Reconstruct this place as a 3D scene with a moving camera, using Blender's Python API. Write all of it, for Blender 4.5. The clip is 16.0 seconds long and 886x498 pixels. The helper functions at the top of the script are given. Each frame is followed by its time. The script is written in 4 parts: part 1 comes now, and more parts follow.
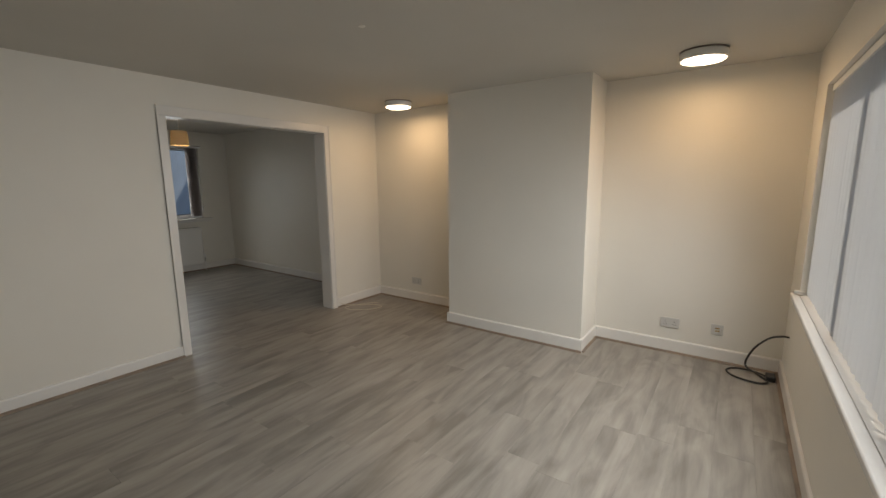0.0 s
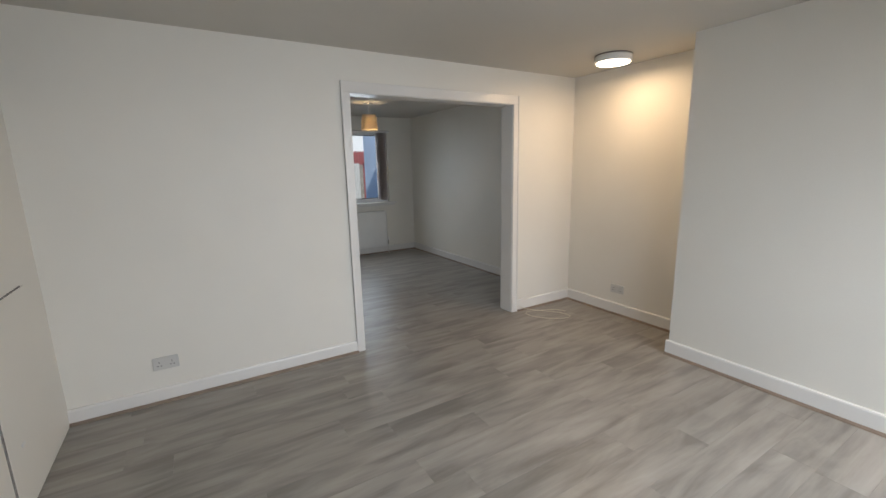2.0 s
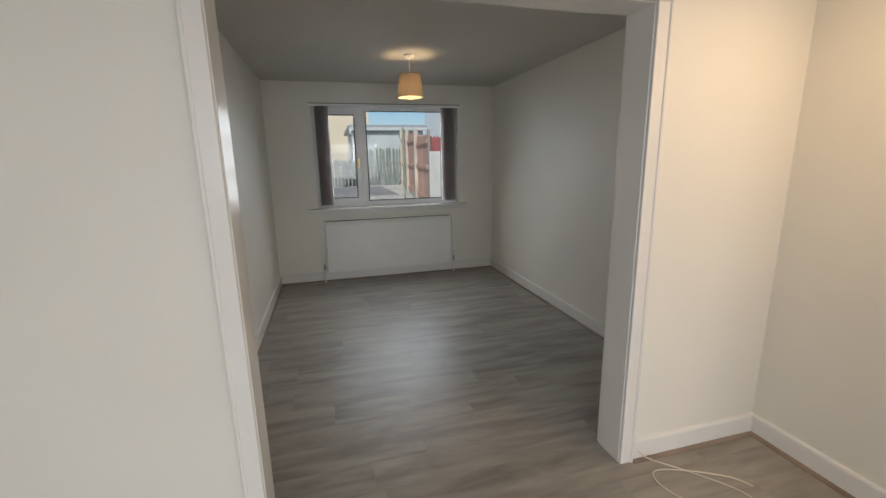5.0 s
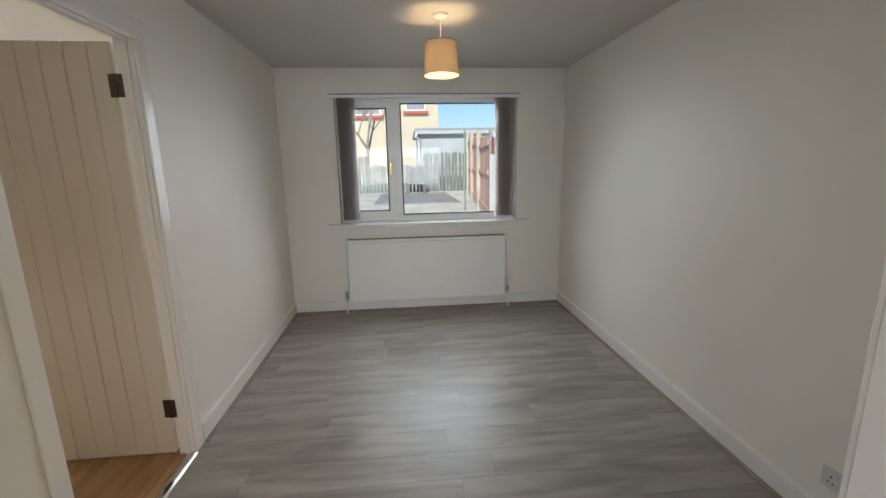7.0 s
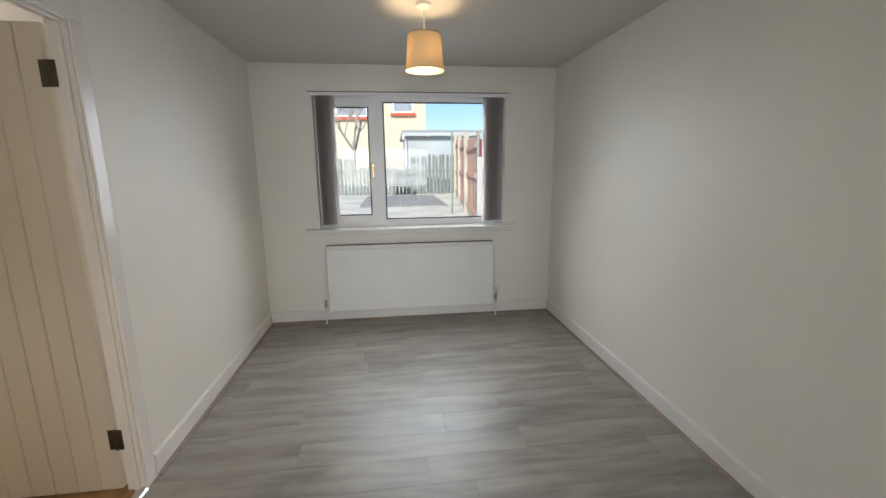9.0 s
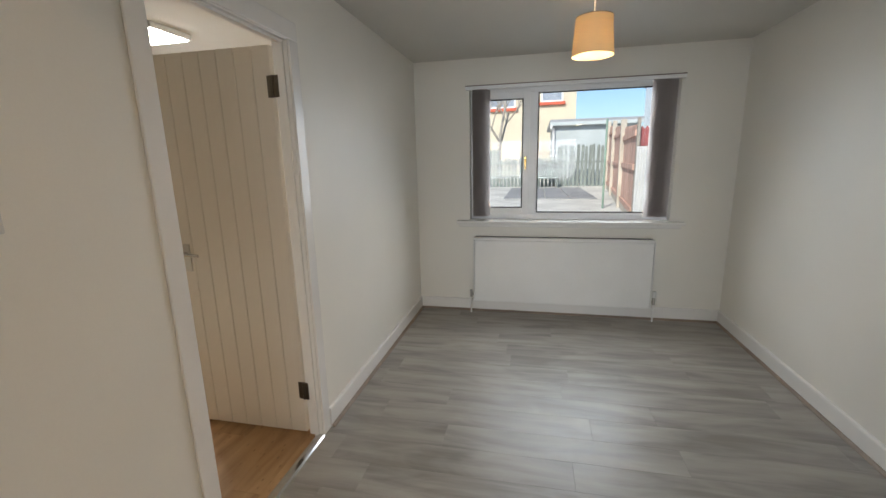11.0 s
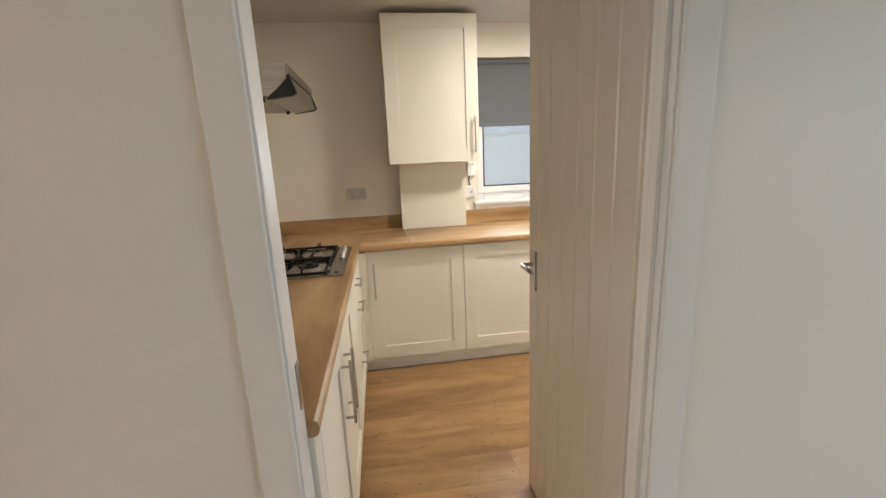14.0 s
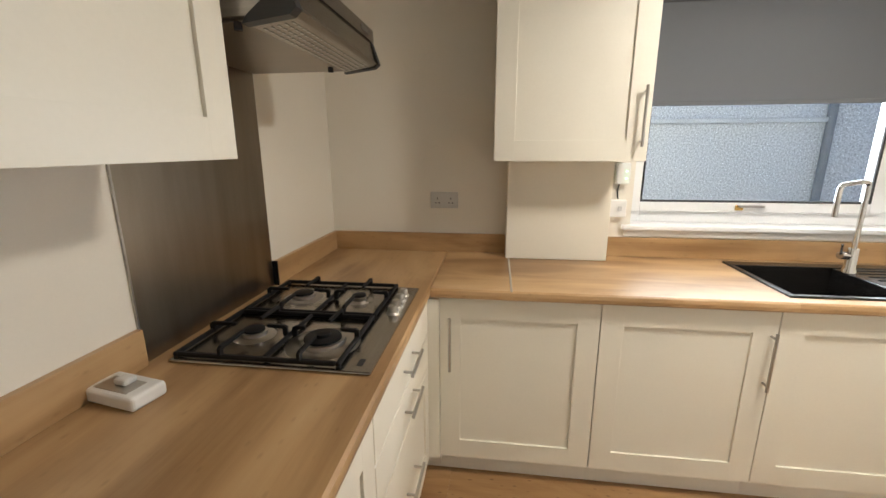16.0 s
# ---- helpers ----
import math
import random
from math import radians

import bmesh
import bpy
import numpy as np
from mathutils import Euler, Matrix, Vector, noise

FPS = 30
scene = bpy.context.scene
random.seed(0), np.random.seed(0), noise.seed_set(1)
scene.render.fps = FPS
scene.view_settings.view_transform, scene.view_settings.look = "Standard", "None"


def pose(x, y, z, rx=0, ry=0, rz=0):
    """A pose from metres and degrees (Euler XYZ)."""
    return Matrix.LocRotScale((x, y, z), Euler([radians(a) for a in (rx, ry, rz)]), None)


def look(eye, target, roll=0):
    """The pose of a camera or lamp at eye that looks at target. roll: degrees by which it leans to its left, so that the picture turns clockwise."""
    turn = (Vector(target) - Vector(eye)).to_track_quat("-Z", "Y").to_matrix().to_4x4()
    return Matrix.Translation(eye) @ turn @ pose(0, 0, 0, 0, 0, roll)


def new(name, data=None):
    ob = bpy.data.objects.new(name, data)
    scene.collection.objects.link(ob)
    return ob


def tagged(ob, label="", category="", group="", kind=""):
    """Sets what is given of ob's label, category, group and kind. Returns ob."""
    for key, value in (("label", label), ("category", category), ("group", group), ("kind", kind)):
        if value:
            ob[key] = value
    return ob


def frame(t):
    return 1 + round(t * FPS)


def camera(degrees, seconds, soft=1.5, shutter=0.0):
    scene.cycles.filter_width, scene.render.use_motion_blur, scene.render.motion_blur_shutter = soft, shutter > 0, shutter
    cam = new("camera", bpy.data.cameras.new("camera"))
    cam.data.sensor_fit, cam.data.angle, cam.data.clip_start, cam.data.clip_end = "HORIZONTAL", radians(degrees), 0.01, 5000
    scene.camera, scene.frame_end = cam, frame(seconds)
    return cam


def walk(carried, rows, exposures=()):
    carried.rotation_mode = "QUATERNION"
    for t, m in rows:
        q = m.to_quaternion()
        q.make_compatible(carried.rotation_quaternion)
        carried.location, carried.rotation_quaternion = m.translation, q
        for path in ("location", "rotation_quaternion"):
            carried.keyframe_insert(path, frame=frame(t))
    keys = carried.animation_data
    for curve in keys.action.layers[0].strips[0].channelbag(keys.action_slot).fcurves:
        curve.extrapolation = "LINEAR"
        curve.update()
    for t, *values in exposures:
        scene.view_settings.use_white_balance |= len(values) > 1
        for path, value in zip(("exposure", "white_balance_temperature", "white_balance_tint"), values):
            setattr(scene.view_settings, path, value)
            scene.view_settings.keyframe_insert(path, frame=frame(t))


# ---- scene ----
PATH = [
    (0, (0.05, 0.001, 1.534), (1.66, 1.143, 1.21), -0.5),
    (0.5, (0.025, 0.047, 1.546), (1.475, 1.382, 1.205), -1.1),
    (1, (0.055, 0.238, 1.514), (1.342, 1.728, 1.164), -1.2),
    (1.5, (0.235, 0.517, 1.511), (1.372, 2.119, 1.139), -1.3),
    (2, (0.505, 0.746, 1.518), (1.521, 2.425, 1.13), -1.3),
    (2.5, (0.783, 0.987, 1.52), (1.716, 2.708, 1.109), -1.3),
    (3, (1.018, 1.304, 1.494), (1.877, 3.06, 1.073), -1.2),
    (3.5, (1.262, 1.569, 1.499), (2.023, 3.369, 1.075), -1.4),
    (4, (1.522, 1.843, 1.507), (2.192, 3.679, 1.079), -1.4),
    (6.5, (2.385, 3.284, 1.488), (2.639, 5.226, 1.083), -1.0),
    (7, (2.469, 3.518, 1.489), (2.646, 5.47, 1.091), -1.1),
    (7.5, (2.508, 3.664, 1.498), (2.686, 5.616, 1.102), -0.8),
    (8, (2.518, 3.715, 1.478), (2.779, 5.66, 1.094), -0.6),
    (10.5, (2.477, 3.72, 1.51), (2.347, 5.676, 1.112), -1.1),
    (11, (2.433, 3.73, 1.498), (2.011, 5.641, 1.082), -1.3),
    (11.5, (2.446, 3.824, 1.462), (1.729, 5.638, 1.023), -1.5),
    (12, (2.417, 4.074, 1.461), (1.375, 5.719, 1.005), -2.1),
    (12.5, (2.402, 4.365, 1.455), (1.04, 5.754, 0.99), -2.5),
    (13, (2.38, 4.661, 1.458), (0.74, 5.708, 0.997), -2.7),
    (13.5, (2.264, 4.911, 1.456), (0.426, 5.55, 0.997), -3.3),
    (14, (2.045, 5.05, 1.452), (0.112, 5.32, 1.012), -2.6),
    (14.5, (1.813, 5.144, 1.489), (-0.137, 5.143, 1.043), -1.7),
    (15, (1.572, 5.173, 1.478), (-0.368, 5.007, 1.023), -1.0),
    (15.5, (1.279, 5.148, 1.474), (-0.652, 4.917, 1.008), -0.5),
    (16, (0.978, 5.139, 1.461), (-0.949, 4.885, 0.99), -0.2),
]
cam = camera(93.8, 16.0)

# lamp and daylight strengths, and the camera's own exposure and white balance along the way
LIVING_W, DINING_W, KITCHEN_W = 31.0, 9.5, 17.0
SLANT = 0.7
DISC_W, PEND_W, PANEL_W = 4.5, 1.8, 8.5
SKY_STRENGTH, SUN_STRENGTH = 0.06, 2.0
EXPOSURES = [(0.0, -0.12, 6800, 10), (1.0, 0.2, 6400, 10), (2.0, 0.6, 6050, 10), (4.0, 0.58, 6250, 10), (6.5, 1.2, 6300, 10), (7.0, 1.32, 6250, 10),
             (8.0, 1.55, 6250, 10), (11.0, 1.45, 6300, 10), (12.0, 1.4, 6650, 10), (12.5, 1.45, 7300, 10), (13.0, 1.52, 7100, 10),
             (14.0, 1.6, 6250, 10), (15.0, 1.36, 5850, 10), (15.5, 1.42, 5850, 10), (16.0, 1.5, 6200, 10)]
walk(cam, [(t, look(eye, target, roll)) for t, eye, target, roll in PATH], EXPOSURES)

# ---- daylight and lamps ----
SUN_DIR = Vector((0.40, 1.0, -0.80)).normalized()
world = bpy.data.worlds.new("world")
scene.world = world
world.use_nodes = True
wn, wl = world.node_tree.nodes, world.node_tree.links
sky = wn.new("ShaderNodeTexSky")
sky.sky_type = "NISHITA"
sky.sun_disc = False
sky.sun_elevation = math.asin(-SUN_DIR.z)
sky.sun_rotation = math.atan2(-SUN_DIR.x, -SUN_DIR.y)
sky.air_density, sky.ozone_density = 1.0, 4.0
wl.new(sky.outputs[0], wn["Background"].inputs[0])
wn["Background"].inputs[1].default_value = SKY_STRENGTH

sun = new("sun", bpy.data.lights.new("sun", "SUN"))
sun.data.energy, sun.data.angle, sun.data.color = SUN_STRENGTH, radians(1.2), (1, 0.93, 0.82)
sun.matrix_world = look((0, -20, 12), Vector((0, -20, 12)) + SUN_DIR)


def area_lamp(name, eye, target, w, h, watts, color, spread=180):
    ob = new(name, bpy.data.lights.new(name, "AREA"))
    ob.data.shape, ob.data.size, ob.data.size_y = "RECTANGLE", w, h
    ob.data.energy, ob.data.color = watts, color
    ob.data.spread = radians(spread)
    ob.matrix_world = look(eye, target)
    return ob


def point_lamp(name, at, watts, color, radius=0.04):
    ob = new(name, bpy.data.lights.new(name, "POINT"))
    ob.data.energy, ob.data.color, ob.data.shadow_soft_size = watts, color, radius
    ob.location = at
    return ob


SKYCOL = (0.93, 0.97, 1.0)
# light from the sky comes in slanting downwards, so each window carries three tilted strips
for k in range(3):
    z = 1.10 + 0.37 * k
    area_lamp("living_window_daylight", (2.10, -0.30, z), (2.10, 1.70, z - SLANT * 2), 2.85, 0.36, LIVING_W / 3, SKYCOL, 135)
    z = 1.17 + 0.37 * k
    area_lamp("dining_window_daylight", (2.725, 7.94, z), (2.725, 5.94, z - SLANT * 2), 1.7, 0.33, DINING_W / 3, SKYCOL, 135)
area_lamp("kitchen_window_daylight", (-1.475, 6.57, 1.62), (2, 6.5, 1.2), 1.5, 1.0, KITCHEN_W, SKYCOL)
WARM = (1.0, 0.62, 0.30)
area_lamp("living_lamp_light", (3.66, 3.15, 2.318), (3.66, 3.15, 0), 0.16, 0.16, DISC_W, WARM)
area_lamp("living_lamp_light", (3.56, 0.28, 2.318), (3.56, 0.28, 0), 0.16, 0.16, DISC_W, WARM)
point_lamp("pendant_bulb_light", (2.732, 6.3, 2.13), PEND_W, (1.0, 0.72, 0.42), 0.04)
area_lamp("kitchen_panel_light", (-0.11, 6.28, 2.345), (-0.11, 6.28, 0), 0.28, 0.28, PANEL_W, (1.0, 0.90, 0.76))


# ---- materials ----
def mat(name, color, rough=0.5, metal=0.0, vary=0.06, scale=3.0, fine=60.0, bump=0.05, stretch=(1, 1, 1), spec=0.5, dark=None,
        coat=0.0, perobject=0.0, rvar=1.0):
    """A paint, stone or metal: two scales of colour and gloss variation, with fine relief."""
    m = bpy.data.materials.new(name)
    m.use_nodes = True
    n, l = m.node_tree.nodes, m.node_tree.links
    b = n["Principled BSDF"]
    tc = n.new("ShaderNodeTexCoord")
    mp = n.new("ShaderNodeMapping")
    mp.inputs["Scale"].default_value = stretch
    l.new(tc.outputs["Object"], mp.inputs[0])
    big = n.new("ShaderNodeTexNoise")
    big.inputs["Scale"].default_value, big.inputs["Detail"].default_value = scale, 5
    small = n.new("ShaderNodeTexNoise")
    small.inputs["Scale"].default_value, small.inputs["Detail"].default_value = fine, 4
    if perobject:
        info = n.new("ShaderNodeObjectInfo")
        add = n.new("ShaderNodeVectorMath")
        add.operation = "MULTIPLY_ADD"
        l.new(info.outputs["Random"], add.inputs[0])
        add.inputs[1].default_value = (37.0, 23.0, 11.0)
        l.new(mp.outputs[0], add.inputs[2])
        src = add.outputs[0]
    else:
        src = mp.outputs[0]
    l.new(src, big.inputs["Vector"])
    l.new(src, small.inputs["Vector"])
    mixf = n.new("ShaderNodeMath")
    mixf.operation = "MULTIPLY_ADD"
    l.new(small.outputs[0], mixf.inputs[0])
    mixf.inputs[1].default_value = 0.35
    l.new(big.outputs[0], mixf.inputs[2])
    ramp = n.new("ShaderNodeValToRGB")
    d = dark if dark else tuple(c * (1 - 2 * vary) for c in color)
    e = ramp.color_ramp.elements
    e[0].position, e[1].position = 0.42, 0.88
    e[0].color, e[1].color = (*d, 1), (*[min(1, c * (1 + vary)) for c in color], 1)
    l.new(mixf.outputs[0], ramp.inputs[0])
    out = ramp.outputs[0]
    if perobject:
        hsv = n.new("ShaderNodeHueSaturation")
        mr = n.new("ShaderNodeMapRange")
        mr.inputs[3].default_value, mr.inputs[4].default_value = 1 - perobject, 1 + perobject
        l.new(info.outputs["Random"], mr.inputs[0])
        l.new(mr.outputs[0], hsv.inputs["Value"])
        l.new(out, hsv.inputs["Color"])
        out = hsv.outputs[0]
    l.new(out, b.inputs["Base Color"])
    rr = n.new("ShaderNodeMapRange")
    rr.inputs[3].default_value, rr.inputs[4].default_value = max(0.02, rough - 0.03 * rvar), min(1, rough + 0.04 * rvar)
    l.new(big.outputs[0], rr.inputs[0])
    l.new(rr.outputs[0], b.inputs["Roughness"])
    b.inputs["Metallic"].default_value = metal
    b.inputs["Specular IOR Level"].default_value = spec
    b.inputs["Coat Weight"].default_value = coat
    if bump:
        bp = n.new("ShaderNodeBump")
        bp.inputs["Strength"].default_value, bp.inputs["Distance"].default_value = bump, 0.004
        l.new(mixf.outputs[0], bp.inputs["Height"])
        l.new(bp.outputs[0], b.inputs["Normal"])
    return m


def wood(name, light, mid, dark, rough, along=0, per=0.1, knots=0.0, width=1.0, grain=1.0, blotch=1.0):
    """Printed or real wood: long grain along one axis, streaks, soft blotches and some knots."""
    m = bpy.data.materials.new(name)
    m.use_nodes = True
    n, l = m.node_tree.nodes, m.node_tree.links
    b = n["Principled BSDF"]
    tc = n.new("ShaderNodeTexCoord")
    info = n.new("ShaderNodeObjectInfo")
    add = n.new("ShaderNodeVectorMath")
    add.operation = "MULTIPLY_ADD"
    l.new(info.outputs["Random"], add.inputs[0])
    add.inputs[1].default_value = (31.0, 17.0, 5.0)
    l.new(tc.outputs["Object"], add.inputs[2])

    def noise_at(long, cross, detail, dist):
        mp = n.new("ShaderNodeMapping")
        s = [cross, cross, cross]
        s[along] = long
        mp.inputs["Scale"].default_value = s
        l.new(add.outputs[0], mp.inputs[0])
        t = n.new("ShaderNodeTexNoise")
        t.inputs["Scale"].default_value, t.inputs["Detail"].default_value, t.inputs["Distortion"].default_value = 1.0, detail, dist
        l.new(mp.outputs[0], t.inputs["Vector"])
        return t.outputs[0]

    streak = noise_at(1.1 * width, 9 * width, 6, 0.6)
    fine = noise_at(5, 130, 4, 0.2)
    blot = noise_at(2.3 * blotch, 8.0 * blotch, 4, 1.2)
    a = n.new("ShaderNodeMath")
    a.operation = "MULTIPLY_ADD"
    l.new(fine, a.inputs[0])
    a.inputs[1].default_value = 0.28 * grain
    l.new(streak, a.inputs[2])
    a2 = n.new("ShaderNodeMath")
    a2.operation = "MULTIPLY_ADD"
    l.new(blot, a2.inputs[0])
    a2.inputs[1].default_value = 0.75
    l.new(a.outputs[0], a2.inputs[2])
    ramp = n.new("ShaderNodeValToRGB")
    e = ramp.color_ramp.elements
    e[0].position, e[1].position = 0.72, 1.14
    e[0].color, e[1].color = (*dark, 1), (*light, 1)
    mid_e = e.new(0.92)
    mid_e.color = (*mid, 1)
    e[1].position, e[2].position = 0.90, 1.0
    mr = n.new("ShaderNodeMapRange")
    mr.inputs[1].default_value, mr.inputs[2].default_value = 0.62, 1.36
    l.new(a2.outputs[0], mr.inputs[0])
    e[0].position, e[1].position, e[2].position = 0.15, 0.5, 0.85
    l.new(mr.outputs[0], ramp.inputs[0])
    out = ramp.outputs[0]
    if knots:
        mp = n.new("ShaderNodeMapping")
        s = [7.0, 7.0, 7.0]
        s[along] = 3.2
        mp.inputs["Scale"].default_value = s
        l.new(add.outputs[0], mp.inputs[0])
        v = n.new("ShaderNodeTexVoronoi")
        l.new(mp.outputs[0], v.inputs["Vector"])
        kr = n.new("ShaderNodeMapRange")
        kr.inputs[1].default_value, kr.inputs[2].default_value = 0.04, 0.2
        kr.inputs[3].default_value, kr.inputs[4].default_value = knots, 0.0
        l.new(v.outputs["Distance"], kr.inputs[0])
        mx = n.new("ShaderNodeMix")
        mx.data_type = "RGBA"
        l.new(kr.outputs[0], mx.inputs[0])
        l.new(out, mx.inputs[6])
        mx.inputs[7].default_value = (*[c * 0.45 for c in dark], 1)
        out = mx.outputs[2]
    hsv = n.new("ShaderNodeHueSaturation")
    vr = n.new("ShaderNodeMapRange")
    vr.inputs[3].default_value, vr.inputs[4].default_value = 1 - per, 1 + per
    l.new(info.outputs["Random"], vr.inputs[0])
    l.new(vr.outputs[0], hsv.inputs["Value"])
    l.new(out, hsv.inputs["Color"])
    l.new(hsv.outputs[0], b.inputs["Base Color"])
    rr = n.new("ShaderNodeMapRange")
    rr.inputs[3].default_value, rr.inputs[4].default_value = rough - 0.06, rough + 0.1
    l.new(a.outputs[0], rr.inputs[0])
    l.new(rr.outputs[0], b.inputs["Roughness"])
    bp = n.new("ShaderNodeBump")
    bp.inputs["Strength"].default_value, bp.inputs["Distance"].default_value = 0.08, 0.002
    l.new(a.outputs[0], bp.inputs["Height"])
    l.new(bp.outputs[0], b.inputs["Normal"])
    return m


def glass(name):
    m = bpy.data.materials.new(name)
    m.use_nodes = True
    n, l = m.node_tree.nodes, m.node_tree.links
    n.remove(n["Principled BSDF"])
    t, g, f, mx = n.new("ShaderNodeBsdfTransparent"), n.new("ShaderNodeBsdfGlossy"), n.new("ShaderNodeFresnel"), n.new("ShaderNodeMixShader")
    t.inputs[0].default_value = (0.97, 0.985, 0.98, 1)
    g.inputs["Roughness"].default_value = 0.02
    f.inputs[0].default_value = 1.3
    l.new(f.outputs[0], mx.inputs[0])
    l.new(t.outputs[0], mx.inputs[1])
    l.new(g.outputs[0], mx.inputs[2])
    l.new(mx.outputs[0], n["Material Output"].inputs[0])
    return m


def cloth(name, color, through_part, weave=900.0):
    """A fabric that lets part of the light through."""
    m = bpy.data.materials.new(name)
    m.use_nodes = True
    n, l = m.node_tree.nodes, m.node_tree.links
    n.remove(n["Principled BSDF"])
    d, t, mx = n.new("ShaderNodeBsdfDiffuse"), n.new("ShaderNodeBsdfTranslucent"), n.new("ShaderNodeMixShader")
    tc, no, rp = n.new("ShaderNodeTexCoord"), n.new("ShaderNodeTexNoise"), n.new("ShaderNodeValToRGB")
    no.inputs["Scale"].default_value = weave
    l.new(tc.outputs["Object"], no.inputs["Vector"])
    rp.color_ramp.elements[0].color = (*[c * 0.85 for c in color], 1)
    rp.color_ramp.elements[1].color = (*color, 1)
    l.new(no.outputs[0], rp.inputs[0])
    l.new(rp.outputs[0], d.inputs[0])
    l.new(rp.outputs[0], t.inputs[0])
    mx.inputs[0].default_value = through_part
    l.new(d.outputs[0], mx.inputs[1])
    l.new(t.outputs[0], mx.inputs[2])
    l.new(mx.outputs[0], n["Material Output"].inputs[0])
    return m


def glow(name, color, strength):
    m = bpy.data.materials.new(name)
    m.use_nodes = True
    b = m.node_tree.nodes["Principled BSDF"]
    b.inputs["Base Color"].default_value = (0.9, 0.88, 0.84, 1)
    b.inputs["Emission Color"].default_value = (*color, 1)
    b.inputs["Emission Strength"].default_value = strength
    return m


WALL = mat("wall_paint", (0.80, 0.776, 0.716), 0.5, vary=0.02, scale=1.2, fine=180, bump=0.06)
KWALL = mat("cream_kitchen_wall_paint", (0.80, 0.755, 0.665), 0.5, vary=0.02, scale=1.2, fine=180, bump=0.06)
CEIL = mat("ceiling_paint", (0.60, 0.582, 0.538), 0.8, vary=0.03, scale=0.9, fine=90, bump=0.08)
GLOSS = mat("gloss_white_paint", (0.79, 0.775, 0.75), 0.27, vary=0.015, scale=3, fine=40, bump=0.0, rvar=0.0)
DOORP = mat("door_paint", (0.64, 0.59, 0.515), 0.22, vary=0.01, scale=2, fine=140, bump=0.0, rvar=0.0)
SCOTIA = mat("floor_beading", (0.26, 0.20, 0.155), 0.5, vary=0.15, scale=6, fine=120)
GREYWOOD = wood("grey_laminate", (0.385, 0.36, 0.325), (0.31, 0.288, 0.258), (0.205, 0.19, 0.17), 0.36, 0, 0.03, width=1.15, grain=0.5, blotch=0.8)
OAK = wood("oak_laminate", (0.46, 0.285, 0.135), (0.37, 0.215, 0.095), (0.25, 0.13, 0.052), 0.30, 1, 0.10, knots=0.75, width=0.8, grain=0.5)
WORKTOP = wood("oak_worktop", (0.55, 0.37, 0.195), (0.46, 0.29, 0.138), (0.27, 0.15, 0.062), 0.34, 0, 0.0, knots=0.25, width=0.6, grain=0.4, blotch=0.6)
WORKTOP_B = wood("oak_worktop_return", (0.55, 0.37, 0.195), (0.46, 0.29, 0.138), (0.27, 0.15, 0.062), 0.34, 1, 0.0, knots=0.25, width=0.6, grain=0.4, blotch=0.6)
UPVC = mat("white_plastic_frame", (0.82, 0.83, 0.84), 0.3, vary=0.02, bump=0.0)
PLASTIC = mat("white_plastic", (0.78, 0.775, 0.755), 0.35, vary=0.02, bump=0.02)
SOCKETP = mat("socket_plastic", (0.60, 0.595, 0.575), 0.35, vary=0.02, bump=0.02)
RADP = mat("radiator_enamel", (0.80, 0.80, 0.785), 0.3, vary=0.02, bump=0.02)
CREAM = mat("cream_cabinet_paint", (0.80, 0.765, 0.665), 0.4, vary=0.02, scale=2, fine=90, bump=0.03)
CARCASS = mat("white_cabinet_board", (0.77, 0.75, 0.69), 0.45, vary=0.02, bump=0.02)
STEEL = mat("brushed_steel", (0.46, 0.44, 0.41), 0.3, 1.0, vary=0.10, scale=5, fine=140, bump=0.03, stretch=(1, 1, 12))
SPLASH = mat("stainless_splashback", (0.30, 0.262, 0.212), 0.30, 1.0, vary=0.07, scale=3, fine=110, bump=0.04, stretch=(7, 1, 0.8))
HOBSTEEL = mat("hob_steel", (0.41, 0.385, 0.35), 0.24, 1.0, vary=0.06, scale=4, fine=140, bump=0.02, stretch=(1, 10, 1))
CHROME = mat("chrome", (0.60, 0.60, 0.60), 0.12, 1.0, vary=0.03, bump=0.0)
NICKEL = mat("satin_nickel", (0.50, 0.48, 0.45), 0.28, 1.0, vary=0.05, bump=0.0)
IRON = mat("black_cast_iron", (0.007, 0.007, 0.008), 0.5, vary=0.2, fine=220, bump=0.1, spec=0.25)
BLACK = mat("black_plastic", (0.02, 0.02, 0.022), 0.4, vary=0.2, bump=0.02)
HINGE = mat("dark_hinge_metal", (0.10, 0.085, 0.065), 0.4, 0.8, vary=0.3, fine=120)
BRASS = mat("brass", (0.62, 0.42, 0.15), 0.25, 1.0, vary=0.1, bump=0.0)
SINKM = mat("black_sink", (0.016, 0.015, 0.014), 0.22, 0.3, vary=0.2, fine=240, bump=0.02)
SHADE = cloth("lampshade_fabric", (0.66, 0.56, 0.40), 0.30)
SLATW = cloth("white_blind_fabric", (0.92, 0.935, 0.96), 0.90, 500)
SLATG = cloth("mauve_grey_blind_fabric", (0.80, 0.765, 0.755), 0.68, 500)
ROLLER = cloth("grey_roller_fabric", (0.18, 0.19, 0.205), 0.12, 700)
GLASS = glass("window_glass")
DISC = glow("lamp_diffuser", (1.0, 0.80, 0.56), 9.0)
PANELG = glow("panel_diffuser", (1.0, 0.93, 0.82), 11.0)
BULB = glow("bulb", (1.0, 0.72, 0.40), 30.0)
RUBBER = mat("dark_seal", (0.02, 0.02, 0.022), 0.6, bump=0.0)
CABLEB = mat("black_cable", (0.03, 0.028, 0.026), 0.45, bump=0.0)
